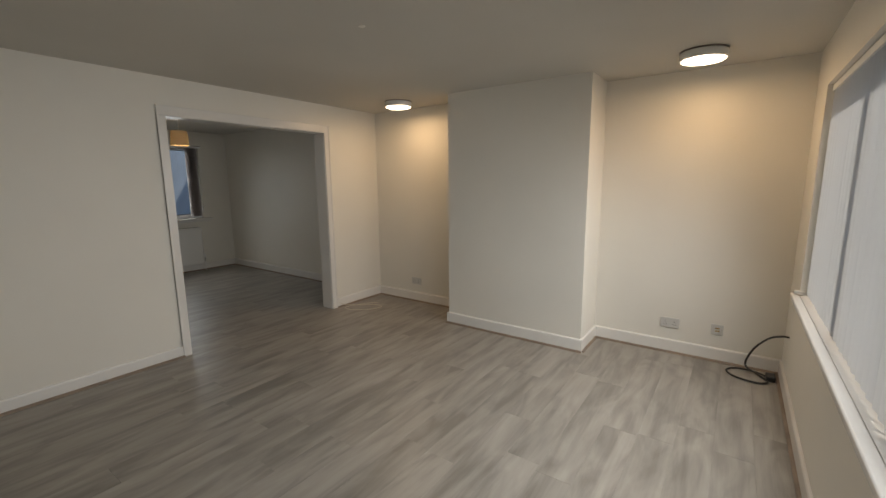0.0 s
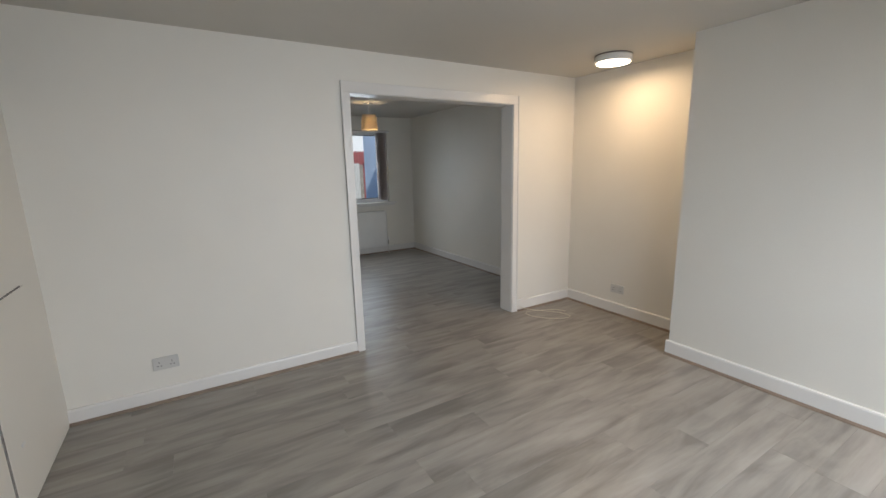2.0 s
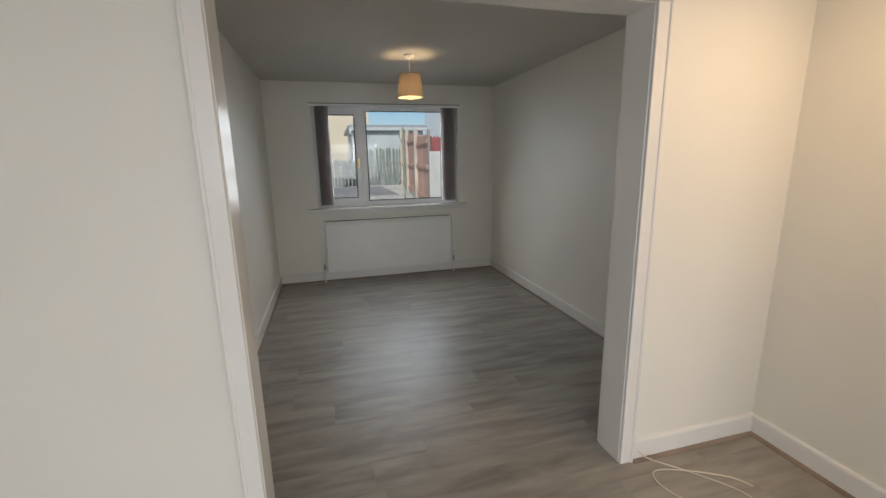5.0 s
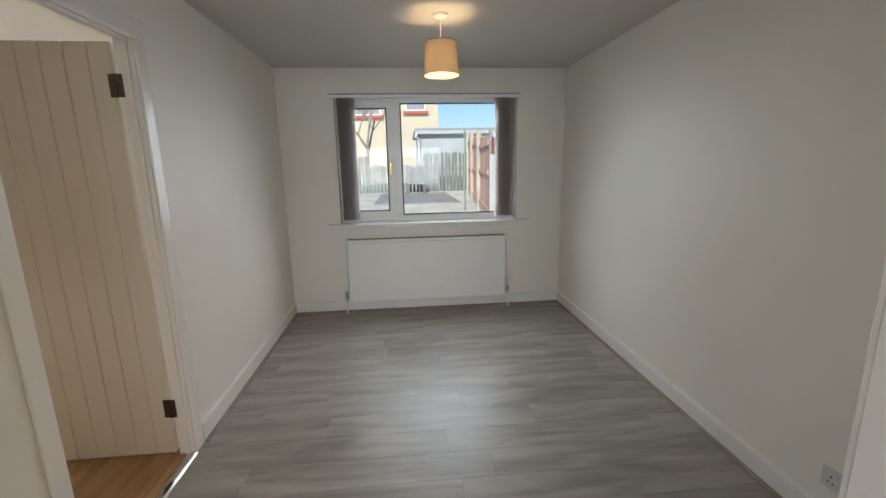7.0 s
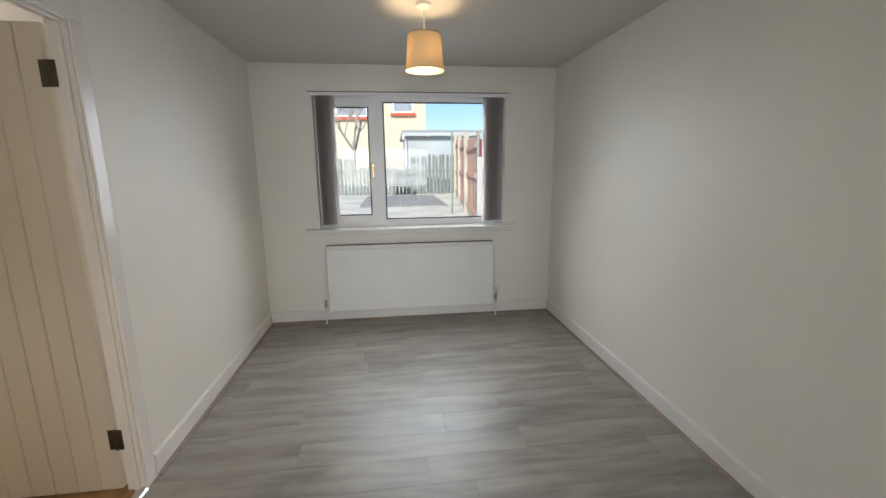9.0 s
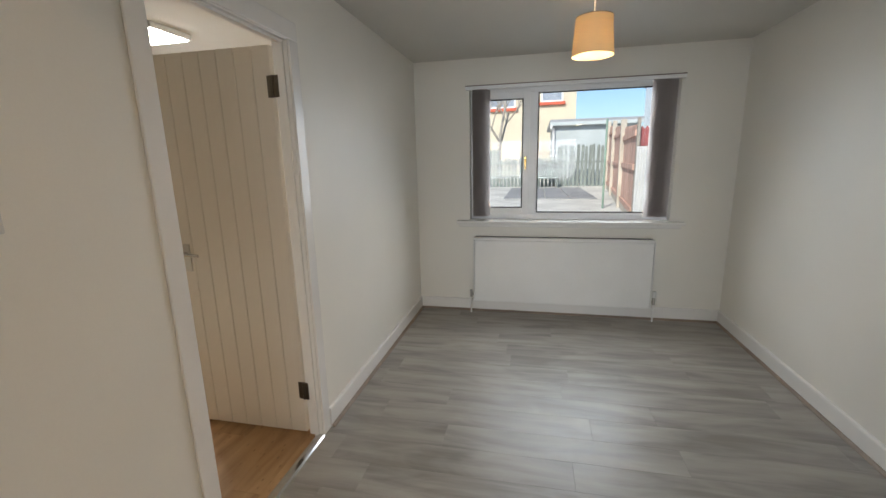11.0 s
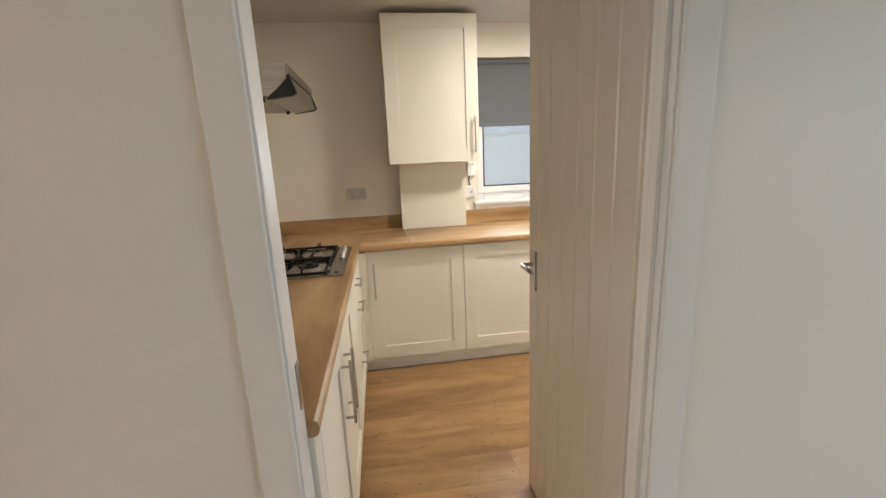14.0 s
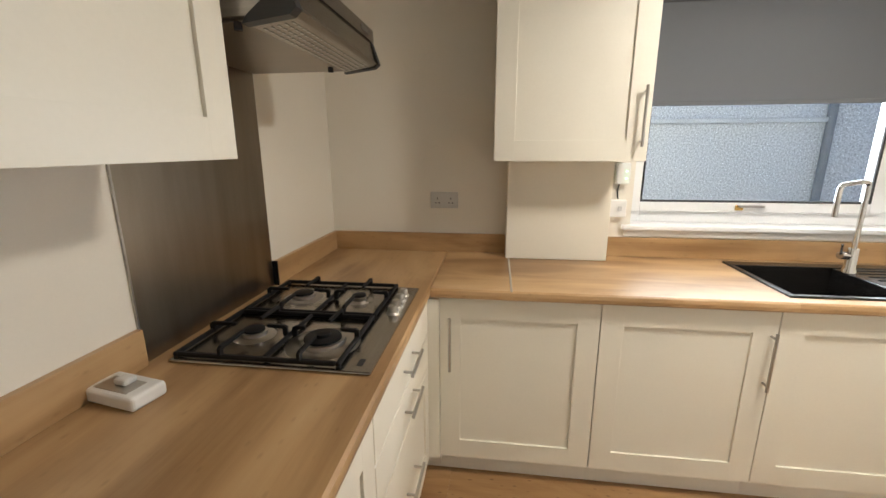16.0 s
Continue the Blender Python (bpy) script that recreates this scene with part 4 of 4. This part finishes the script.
for gx0, gx1 in ((-0.565, -0.2475), (-0.2425, 0.072)):
    bm = bmesh.new()
    add_box(bm, gx0, gx1, 4.290, 4.303, 0.923, 0.936, 0.003)
    add_box(bm, gx0, gx1, 4.742, 4.755, 0.923, 0.936, 0.003)
    add_box(bm, gx0, gx0 + 0.013, 4.303, 4.742, 0.923, 0.936, 0.003)
    add_box(bm, gx1 - 0.013, gx1, 4.303, 4.742, 0.923, 0.936, 0.003)
    add_box(bm, gx0 + 0.013, gx1 - 0.013, 4.538, 4.550, 0.923, 0.936, 0.003)
    g = part("pan_support", bm, IRON, hob, "black cast iron pan support")
    mid = (gx0 + gx1) / 2

    def finger(a, b, c, axis):
        lo, hi = min(a, b), max(a, b)
        # rises from the frame at a, runs level and ends short of the burner at b
        d = 1 if b > a else -1
        pts = [(a, 0.925), (a, 0.952), (a + d * 0.010, 0.958), (b, 0.958), (b, 0.949), (a + d * 0.014, 0.947), (a + d * 0.014, 0.925)]
        part("finger", extrude_profile(pts, axis, c - 0.0045, c + 0.0045), IRON, g)
    for by, r in ((4.425, 0.045), (4.645, 0.05)):
        finger(gx0, mid - r, by, "y")
        finger(gx1, mid + r, by, "y")
    finger(4.290, 4.375, mid, "x")
    finger(4.755, 4.70, mid, "x")
    finger(4.536, 4.475, mid, "x")
    finger(4.552, 4.592, mid, "x")
    for fx in (gx0 + 0.007, gx1 - 0.007):
        for fy in (4.297, 4.749):
            part("foot", box(fx - 0.006, fx + 0.006, fy - 0.006, fy + 0.006, 0.919, 0.924, 0.001), IRON, g)
for k in range(4):
    bm = revolve([(0, 0.919), (0.021, 0.919), (0.019, 0.924), (0.016, 0.926), (0.0145, 0.944), (0.012, 0.947), (0, 0.947)], 24)
    bmesh.ops.transform(bm, matrix=Matrix.Translation((-0.475 + k * 0.058, 4.797, 0)), verts=bm.verts)
    part("knob", bm, STEEL, hob, "steel control knob", True)
part("badge", box(0.015, 0.05, 4.790, 4.806, 0.9191, 0.9195, 0), BLACK, hob)

meter = thing("energy_monitor", "small white and grey display box on the worktop", "monitor", (0.238, 4.312, 0.911))
meter.rotation_euler = (0, 0, radians(80))
part("body", box(-0.075, 0.075, -0.042, 0.042, 0, 0.034, 0.008, 3), PLASTIC, meter)
part("display", box(-0.055, 0.045, -0.03, 0.02, 0.0335, 0.0355, 0.001), STEEL, meter, "grey display")
part("knob", box(-0.018, 0.018, -0.012, 0.02, 0.0345, 0.050, 0.006, 2), SOCKETP, meter)

# sink and tap
sink = thing("sink", "black inset sink with a drainer beside the window", "sink")
SX0, SX1, SY0, SY1, SYM = -1.160, -0.655, 6.245, 7.398, 6.69
bm = bmesh.new()
add_box(bm, SX0, SX0 + 0.07, SY0, SY1, 0.9085, 0.9175, 0.003)
add_box(bm, SX1 - 0.024, SX1, SY0, SY1, 0.9085, 0.9175, 0.003)
add_box(bm, SX0 + 0.07, SX1 - 0.024, SY0, SY0 + 0.024, 0.9085, 0.9175, 0.003)
add_box(bm, SX0 + 0.07, SX1 - 0.024, SYM, SY1, 0.9085, 0.9145, 0.003)
part("rim", bm, SINKM, sink)
bm = bmesh.new()
bx0, bx1, by0, by1, bz = SX0 + 0.07, SX1 - 0.024, SY0 + 0.024, SYM, 0.73
add_box(bm, bx0, bx0 + 0.004, by0, by1, bz, 0.912)
add_box(bm, bx1 - 0.004, bx1, by0, by1, bz, 0.912)
add_box(bm, bx0, bx1, by0, by0 + 0.004, bz, 0.912)
add_box(bm, bx0, bx1, by1 - 0.004, by1, bz, 0.912)
add_box(bm, bx0, bx1, by0, by1, bz - 0.006, bz)
part("bowl", bm, SINKM, sink)
for k in range(7):
    part("drainer_rib", box(SX0 + 0.10 + k * 0.048, SX0 + 0.108 + k * 0.048, SYM + 0.05, SY1 - 0.05, 0.914, 0.918, 0.002), SINKM, sink)
bm = revolve([(0, 0.7305), (0.04, 0.7305), (0.036, 0.735), (0, 0.733)], 24)
bmesh.ops.transform(bm, matrix=Matrix.Translation(((bx0 + bx1) / 2, (by0 + by1) / 2, 0)), verts=bm.verts)
part("waste", bm, CHROME, sink, "chrome waste", True)
part("overflow", rod((bx0 + 0.2, by1 - 0.004, 0.86), (bx0 + 0.2, by1 - 0.010, 0.86), 0.018, 20), CHROME, sink)

tap = thing("mixer_tap", "chrome kitchen mixer tap with a square swan neck", "tap", (-1.03, 6.712, 0.9145))
part("base", revolve([(0, 0), (0.028, 0), (0.026, 0.012), (0.022, 0.02), (0.021, 0.10), (0.019, 0.11), (0, 0.11)], 28), CHROME, tap, "", True)
part("spout", tube([(0, 0, 0.10), (0, 0, 0.22), (0, 0, 0.375), (0.006, -0.010, 0.396), (0.022, -0.038, 0.402), (0.085, -0.152, 0.396), (0.097, -0.174, 0.388), (0.100, -0.180, 0.37), (0.100, -0.180, 0.265)], 0.0105, 14, 6), CHROME, tap, "", True)
part("lever", rod((0.0, -0.018, 0.075), (0.01, -0.058, 0.080), 0.017, 18), CHROME, tap, "chrome lever", True)
part("lever_pin", rod((0.01, -0.056, 0.085), (0.035, -0.075, 0.135), 0.005, 10), CHROME, tap)

double_socket("white double wall socket above the worktop", (-1.24, 4.855, 1.192), "+x")
b1 = thing("control_box", "small white control box with a green light beside the boiler cabinet", "control box")
part("case", box(-1.24, -1.205, 5.725, 5.79, 1.285, 1.39, 0.006), PLASTIC, b1)
for z in (1.31, 1.345):
    part("indicator", box(-1.2055, -1.2035, 5.765, 5.775, z, z + 0.008, 0), LEDGREEN, b1, "green indicator light")
part("cable", tube([(-1.225, 5.745, 1.285), (-1.228, 5.74, 1.25), (-1.225, 5.745, 1.21)], 0.004, 8), CABLEB, b1)
b2 = thing("fused_spur", "white fused switch box on the kitchen wall", "switch box")
part("case", box(-1.24, -1.208, 5.70, 5.787, 1.118, 1.205, 0.005), PLASTIC, b2)
part("rocker", box(-1.2085, -1.204, 5.745, 5.765, 1.15, 1.175, 0.002), SOCKETP, b2)

kp = thing("ceiling_panel", "square white flush kitchen ceiling light, lit", "ceiling light")
part("frame", box(-0.28, 0.06, 6.115, 6.445, 2.362, 2.40, 0.005), PLASTIC, kp)
part("diffuser", box(-0.265, 0.045, 6.13, 6.43, 2.353, 2.363, 0.004), PANELG, kp, "lit white diffuser")

# ---- outside ----
GZ = 0.40
ground = structure("ground", box(-60, 70, 7.995, 160, GZ - 0.3, GZ, 0), CONCRETE, "pale concrete and gravel ground of the gardens")
structure("ground_side", box(-60, -1.495, -60, 7.99, -0.4, -0.1, 0), CONCRETE, "concrete path at the side of the house")
structure("ground_front", box(-1.49, 70, -60, -0.645, -0.4, -0.1, 0), CONCRETE, "pale concrete ground in front of the house")
pv = thing("paving_patch", "dark grey paving slabs laid on the yard", "paving")
for x0, x1 in ((1.60, 2.75), (2.77, 3.37), (3.39, 4.10)):
    for y0, y1 in ((15.5, 17.7), (17.72, 19.9)):
        part("slab", box(x0, x1, y0, y1, GZ, GZ + 0.03, 0.008, 1), SLATE, pv)

pf = thing("picket_fence", "weathered pale picket fence across the garden", "fence")
for i in range(64):
    x = -4.2 + i * 0.148
    h = 1.15 + 0.04 * math.sin(i * 1.7) + (0.45 if x > 3.2 else 0.35 if x < 1.1 else 0)
    bm = extrude_profile([(-0.055, 0), (0.055, 0), (0.055, h - 0.06), (0, h), (-0.055, h - 0.06)], "y", -0.012, 0.012)
    ob = part("picket", bm, PICKET, pf)
    ob.location, ob.rotation_euler = (x, 21.0, GZ), (0, radians(random.uniform(-1.2, 1.2)), 0)
for z in (0.35, 0.9):
    part("rail", box(-4.3, 5.4, 21.013, 21.06, GZ + z, GZ + z + 0.08, 0), PICKET, pf)
gate = thing("garden_bench", "small pale slatted bench against the fence", "bench")
for k in range(5):
    part("slat", box(2.55 + k * 0.16, 2.68 + k * 0.16, 20.70, 20.73, GZ + 0.35, GZ + 0.95, 0.005), PICKET, gate)
part("seat", box(2.5, 3.36, 20.3, 20.74, GZ + 0.33, GZ + 0.38, 0.01), PICKET, gate)
for lx in (2.53, 3.27):
    part("leg", box(lx, lx + 0.06, 20.32, 20.72, GZ, GZ + 0.33, 0.005), PICKET, gate)

rf = thing("board_fence", "red-brown timber fence with concrete posts", "fence")
FX, FY, FSLOPE = 4.04, 11.05, 0.111
rf.matrix_world = pose(FX, FY, GZ, 0, 0, -math.degrees(math.atan(FSLOPE)))
for k in range(4):
    y0, y1 = (0.06, 2.52, 5.62, 8.70, 10.1)[k:k + 2]
    top = 1.58 + 0.07 * y0
    part("post", box(-0.09 if k else -0.02, 0.03, y0 - 0.06, y0 + 0.06, 0, top + 0.12, 0.012), POST if k else BARK, rf)
    n = round((y1 - y0 - 0.12) / 0.155)
    w = (y1 - y0 - 0.12) / n
    for j in range(n):
        ya = y0 + 0.06 + j * w
        part("board", box(-0.012, 0.010, ya + 0.003, ya + w - 0.003, 0.14, top + 0.02 * (j % 2) + 0.045 * (ya - y0), 0), REDWOOD, rf)
    for z in (0.16, 0.88, top - 0.16):
        part("rail", box(-0.045, -0.0125, y0 + 0.061, y1 - 0.061, z, z + 0.10, 0.006), REDWOOD, rf)
    part("gravel_board", box(-0.03, 0.02, y0 + 0.061, y1 - 0.061, 0, 0.135, 0.006), POST, rf, "grey concrete gravel board")
rw = thing("red_fence_panel", "dark red picket panel closing the gap beside the extension", "fence")
for k in range(6):
    x = 4.08 + k * 0.072
    part("picket", extrude_profile([(x, GZ), (x + 0.066, GZ), (x + 0.066, 1.93), (x + 0.033, 1.98), (x, 1.93)], "y", 11.15, 11.17), REDPAINT, rw)
for z in (0.75, 1.65):
    part("rail", box(4.07, 4.52, 11.171, 11.21, z, z + 0.08, 0.004), REDPAINT, rw)
gp = tagged(part("garden_post", rod((3.92, 13.4, GZ), (3.92, 13.4, GZ + 1.9), 0.022, 12), GREENP), "slim green painted post standing in the yard", "post")
ext = thing("extension", "rendered house extension with blue sky shade in its colour, with a gutter", "building")
part("wall", box(4.0, 4.29, 7.995, 9.9, -0.1, 4.2, 0.01), BLUESHADE, ext)
part("downpipe", tube([(3.97, 9.7, 2.9), (3.96, 9.75, 2.72), (3.9, 9.85, 2.6), (4.05, 9.96, 2.48), (4.12, 9.96, 1.2), (4.12, 9.96, GZ)], 0.035, 10, 4), PIPEG, ext)
bm = bmesh.new()
for k in range(11):
    add_box(bm, 3.97 + k * 0.02, 3.99 + k * 0.02, 10.74 + 0.03 * (k % 2), 10.773 + 0.03 * (k % 2), GZ, GZ + 1.25)
tagged(part("timber_stack", box(4.20, 4.30, 10.78, 10.86, GZ, GZ + 1.22, 0.01), BARK), "dark weathered timber upright beside the corrugated sheet", "timber")
tagged(part("corrugated_sheet", bm, CORRU), "upright white corrugated sheet leaning by the fence", "sheet")

gar = thing("garage", "pale rendered flat-roofed garage behind the fence", "garage")
part("wall", box(3.22, 6.45, 22.2, 27, GZ, 2.84, 0), GARAGE, gar)
part("roof", box(3.03, 6.62, 22.0, 27.2, 2.845, 3.05, 0.02), FASCIA, gar)
part("soffit_board", box(3.03, 6.62, 21.96, 21.995, 2.80, 2.94, 0.01), GARAGE, gar, "pale fascia board")
part("gutter", tube([(3.12, 21.95, 2.82), (3.07, 21.95, 2.68), (3.19, 22.1, 2.43), (3.19, 22.14, 0.5)], 0.05, 10, 4), CORRU, gar)
far = thing("far_house", "white rendered house beyond the garage", "house")
part("wall", box(11.6, 21, 36, 44, GZ, 7.2, 0), UPVC, far)
part("roof", extrude_profile([(35.7, 7.2), (44.3, 7.2), (40, 9.8)], "x", 11.5, 21.3), TILE, far)
for wz in (1.6, 4.4):
    wi = part("window", bar_frame(bmesh.new(), "x", 35.93, 36.03, 12.6, 14.2, wz, wz + 1.2, 0.09), UPVC, far)
    part("pane", box(12.68, 14.12, 35.96, 35.99, wz + 0.08, wz + 1.12, 0), WINGREY, wi)

house = thing("neighbour_house", "cream rendered house with red window sills", "house")
part("wall", box(-9, 4.72, 30, 38, GZ, 7.6, 0), HOUSE, house)
part("roof", extrude_profile([(29.5, 7.6), (38.5, 7.6), (34, 10.4)], "x", -9.3, 5.0), TILE, house)
for wx, ww, wz in ((3.35, 1.25, 4.60), (0.3, 1.9, 4.36), (-3.4, 1.9, 4.36)):
    wi = part("window", bar_frame(bmesh.new(), "x", 29.93, 30.03, wx - ww / 2, wx + ww / 2, wz + 0.12, wz + 1.35, 0.09), UPVC, house)
    part("pane", box(wx - ww / 2 + 0.08, wx + ww / 2 - 0.08, 29.96, 29.99, wz + 0.2, wz + 1.27, 0), WINGREY, wi)
    part("sill", box(wx - ww / 2 - 0.12, wx + ww / 2 + 0.12, 29.82, 29.995, wz - 0.05, wz + 0.12, 0.01), REDSILL, wi, "red painted sill")

tree = thing("bare_tree", "bare winter tree with many thin branches", "tree")
rt = random.Random(5)
bm = bmesh.new()


def branch(p, d, length, r, depth):
    q = p + d * length
    rod(p, q, r, 7, r * 0.7, bm)
    if depth:
        for k in range(3 if depth > 1 else 4):
            nd = (d + Vector((rt.uniform(-0.8, 0.8), rt.uniform(-0.8, 0.8), rt.uniform(-0.1, 0.6)))).normalized()
            branch(p + d * length * rt.uniform(0.55, 1.0), nd, length * rt.uniform(0.55, 0.8), r * 0.6, depth - 1)


branch(Vector((0.75, 24.5, GZ)), Vector((0.02, 0, 1)), 2.3, 0.10, 4)
part("branches", bm, BARK, tree)

nb = thing("side_building", "grey pebbledashed wall of the neighbouring building", "building")
part("wall", box(-3.6, -3.0, 2.0, 7.9, -0.1, 4.6, 0), PEBBLE, nb)
part("wall", box(-3.9, -3.003, 7.905, 12, -0.1, 4.6, 0), PEBBLE, nb)
part("ledge", box(-3.0, -2.93, 4.5, 7.80, 1.66, 1.70, 0.008), CORRU, nb, "pale flashing strip")
part("downpipe", rod((-2.955, 7.835, -0.1), (-2.955, 7.835, 4.4), 0.032, 14), PIPEG, nb, "grey downpipe")

# ---- floor planks, last ----
rp = random.Random(3)


def plank_mesh(x0, x1, y0, y1, material):
    c, zt, zc = 0.0006, 0.0, -0.0005
    v = [(x0, y0, -0.012), (x1, y0, -0.012), (x1, y1, -0.012), (x0, y1, -0.012),
         (x0, y0, zc), (x1, y0, zc), (x1, y1, zc), (x0, y1, zc),
         (x0 + c, y0 + c, zt), (x1 - c, y0 + c, zt), (x1 - c, y1 - c, zt), (x0 + c, y1 - c, zt)]
    f = [(8, 9, 10, 11)]
    for a in (0, 4):
        for i in range(4):
            f.append((a + i, a + (i + 1) % 4, a + 4 + (i + 1) % 4, a + 4 + i))
    me = bpy.data.meshes.new("plank")
    me.from_pydata(v, [], f)
    me.materials.append(material)
    return me


def lay(parent, material, x0, x1, y0, y1, along, length, width, gap=0.0003):
    a0, a1, b0, b1 = (x0, x1, y0, y1) if along == "x" else (y0, y1, x0, x1)
    b = b0
    while b < b1 - 0.005:
        be = min(b + width, b1)
        a = a0 - rp.uniform(0.1, 0.95) * length
        while a < a1 - 0.01:
            s, e = max(a, a0), min(a + length, a1)
            if e - s > 0.02:
                q = (s + gap / 2, e - gap / 2, b + gap / 2, be - gap / 2)
                me = plank_mesh(*q, material) if along == "x" else plank_mesh(q[2], q[3], q[0], q[1], material)
                ob = new("plank", me)
                ob.parent = parent
            a += length
        b += width


lay(floor_grey, GREYWOOD, -0.29, 4.105, -0.39, 3.94, "x", 1.22, 0.192)
lay(floor_grey, GREYWOOD, 1.63, 3.27, 3.94, 4.10, "x", 1.22, 0.192)
lay(floor_grey, GREYWOOD, 1.29, 4.105, 4.10, 7.74, "x", 1.22, 0.192)
lay(floor_oak, OAK, -1.24, 1.225, 4.225, 7.74, "y", 1.22, 0.192)
lay(floor_oak, OAK, 1.225, 1.29, 4.831, 5.62, "y", 1.22, 0.192)
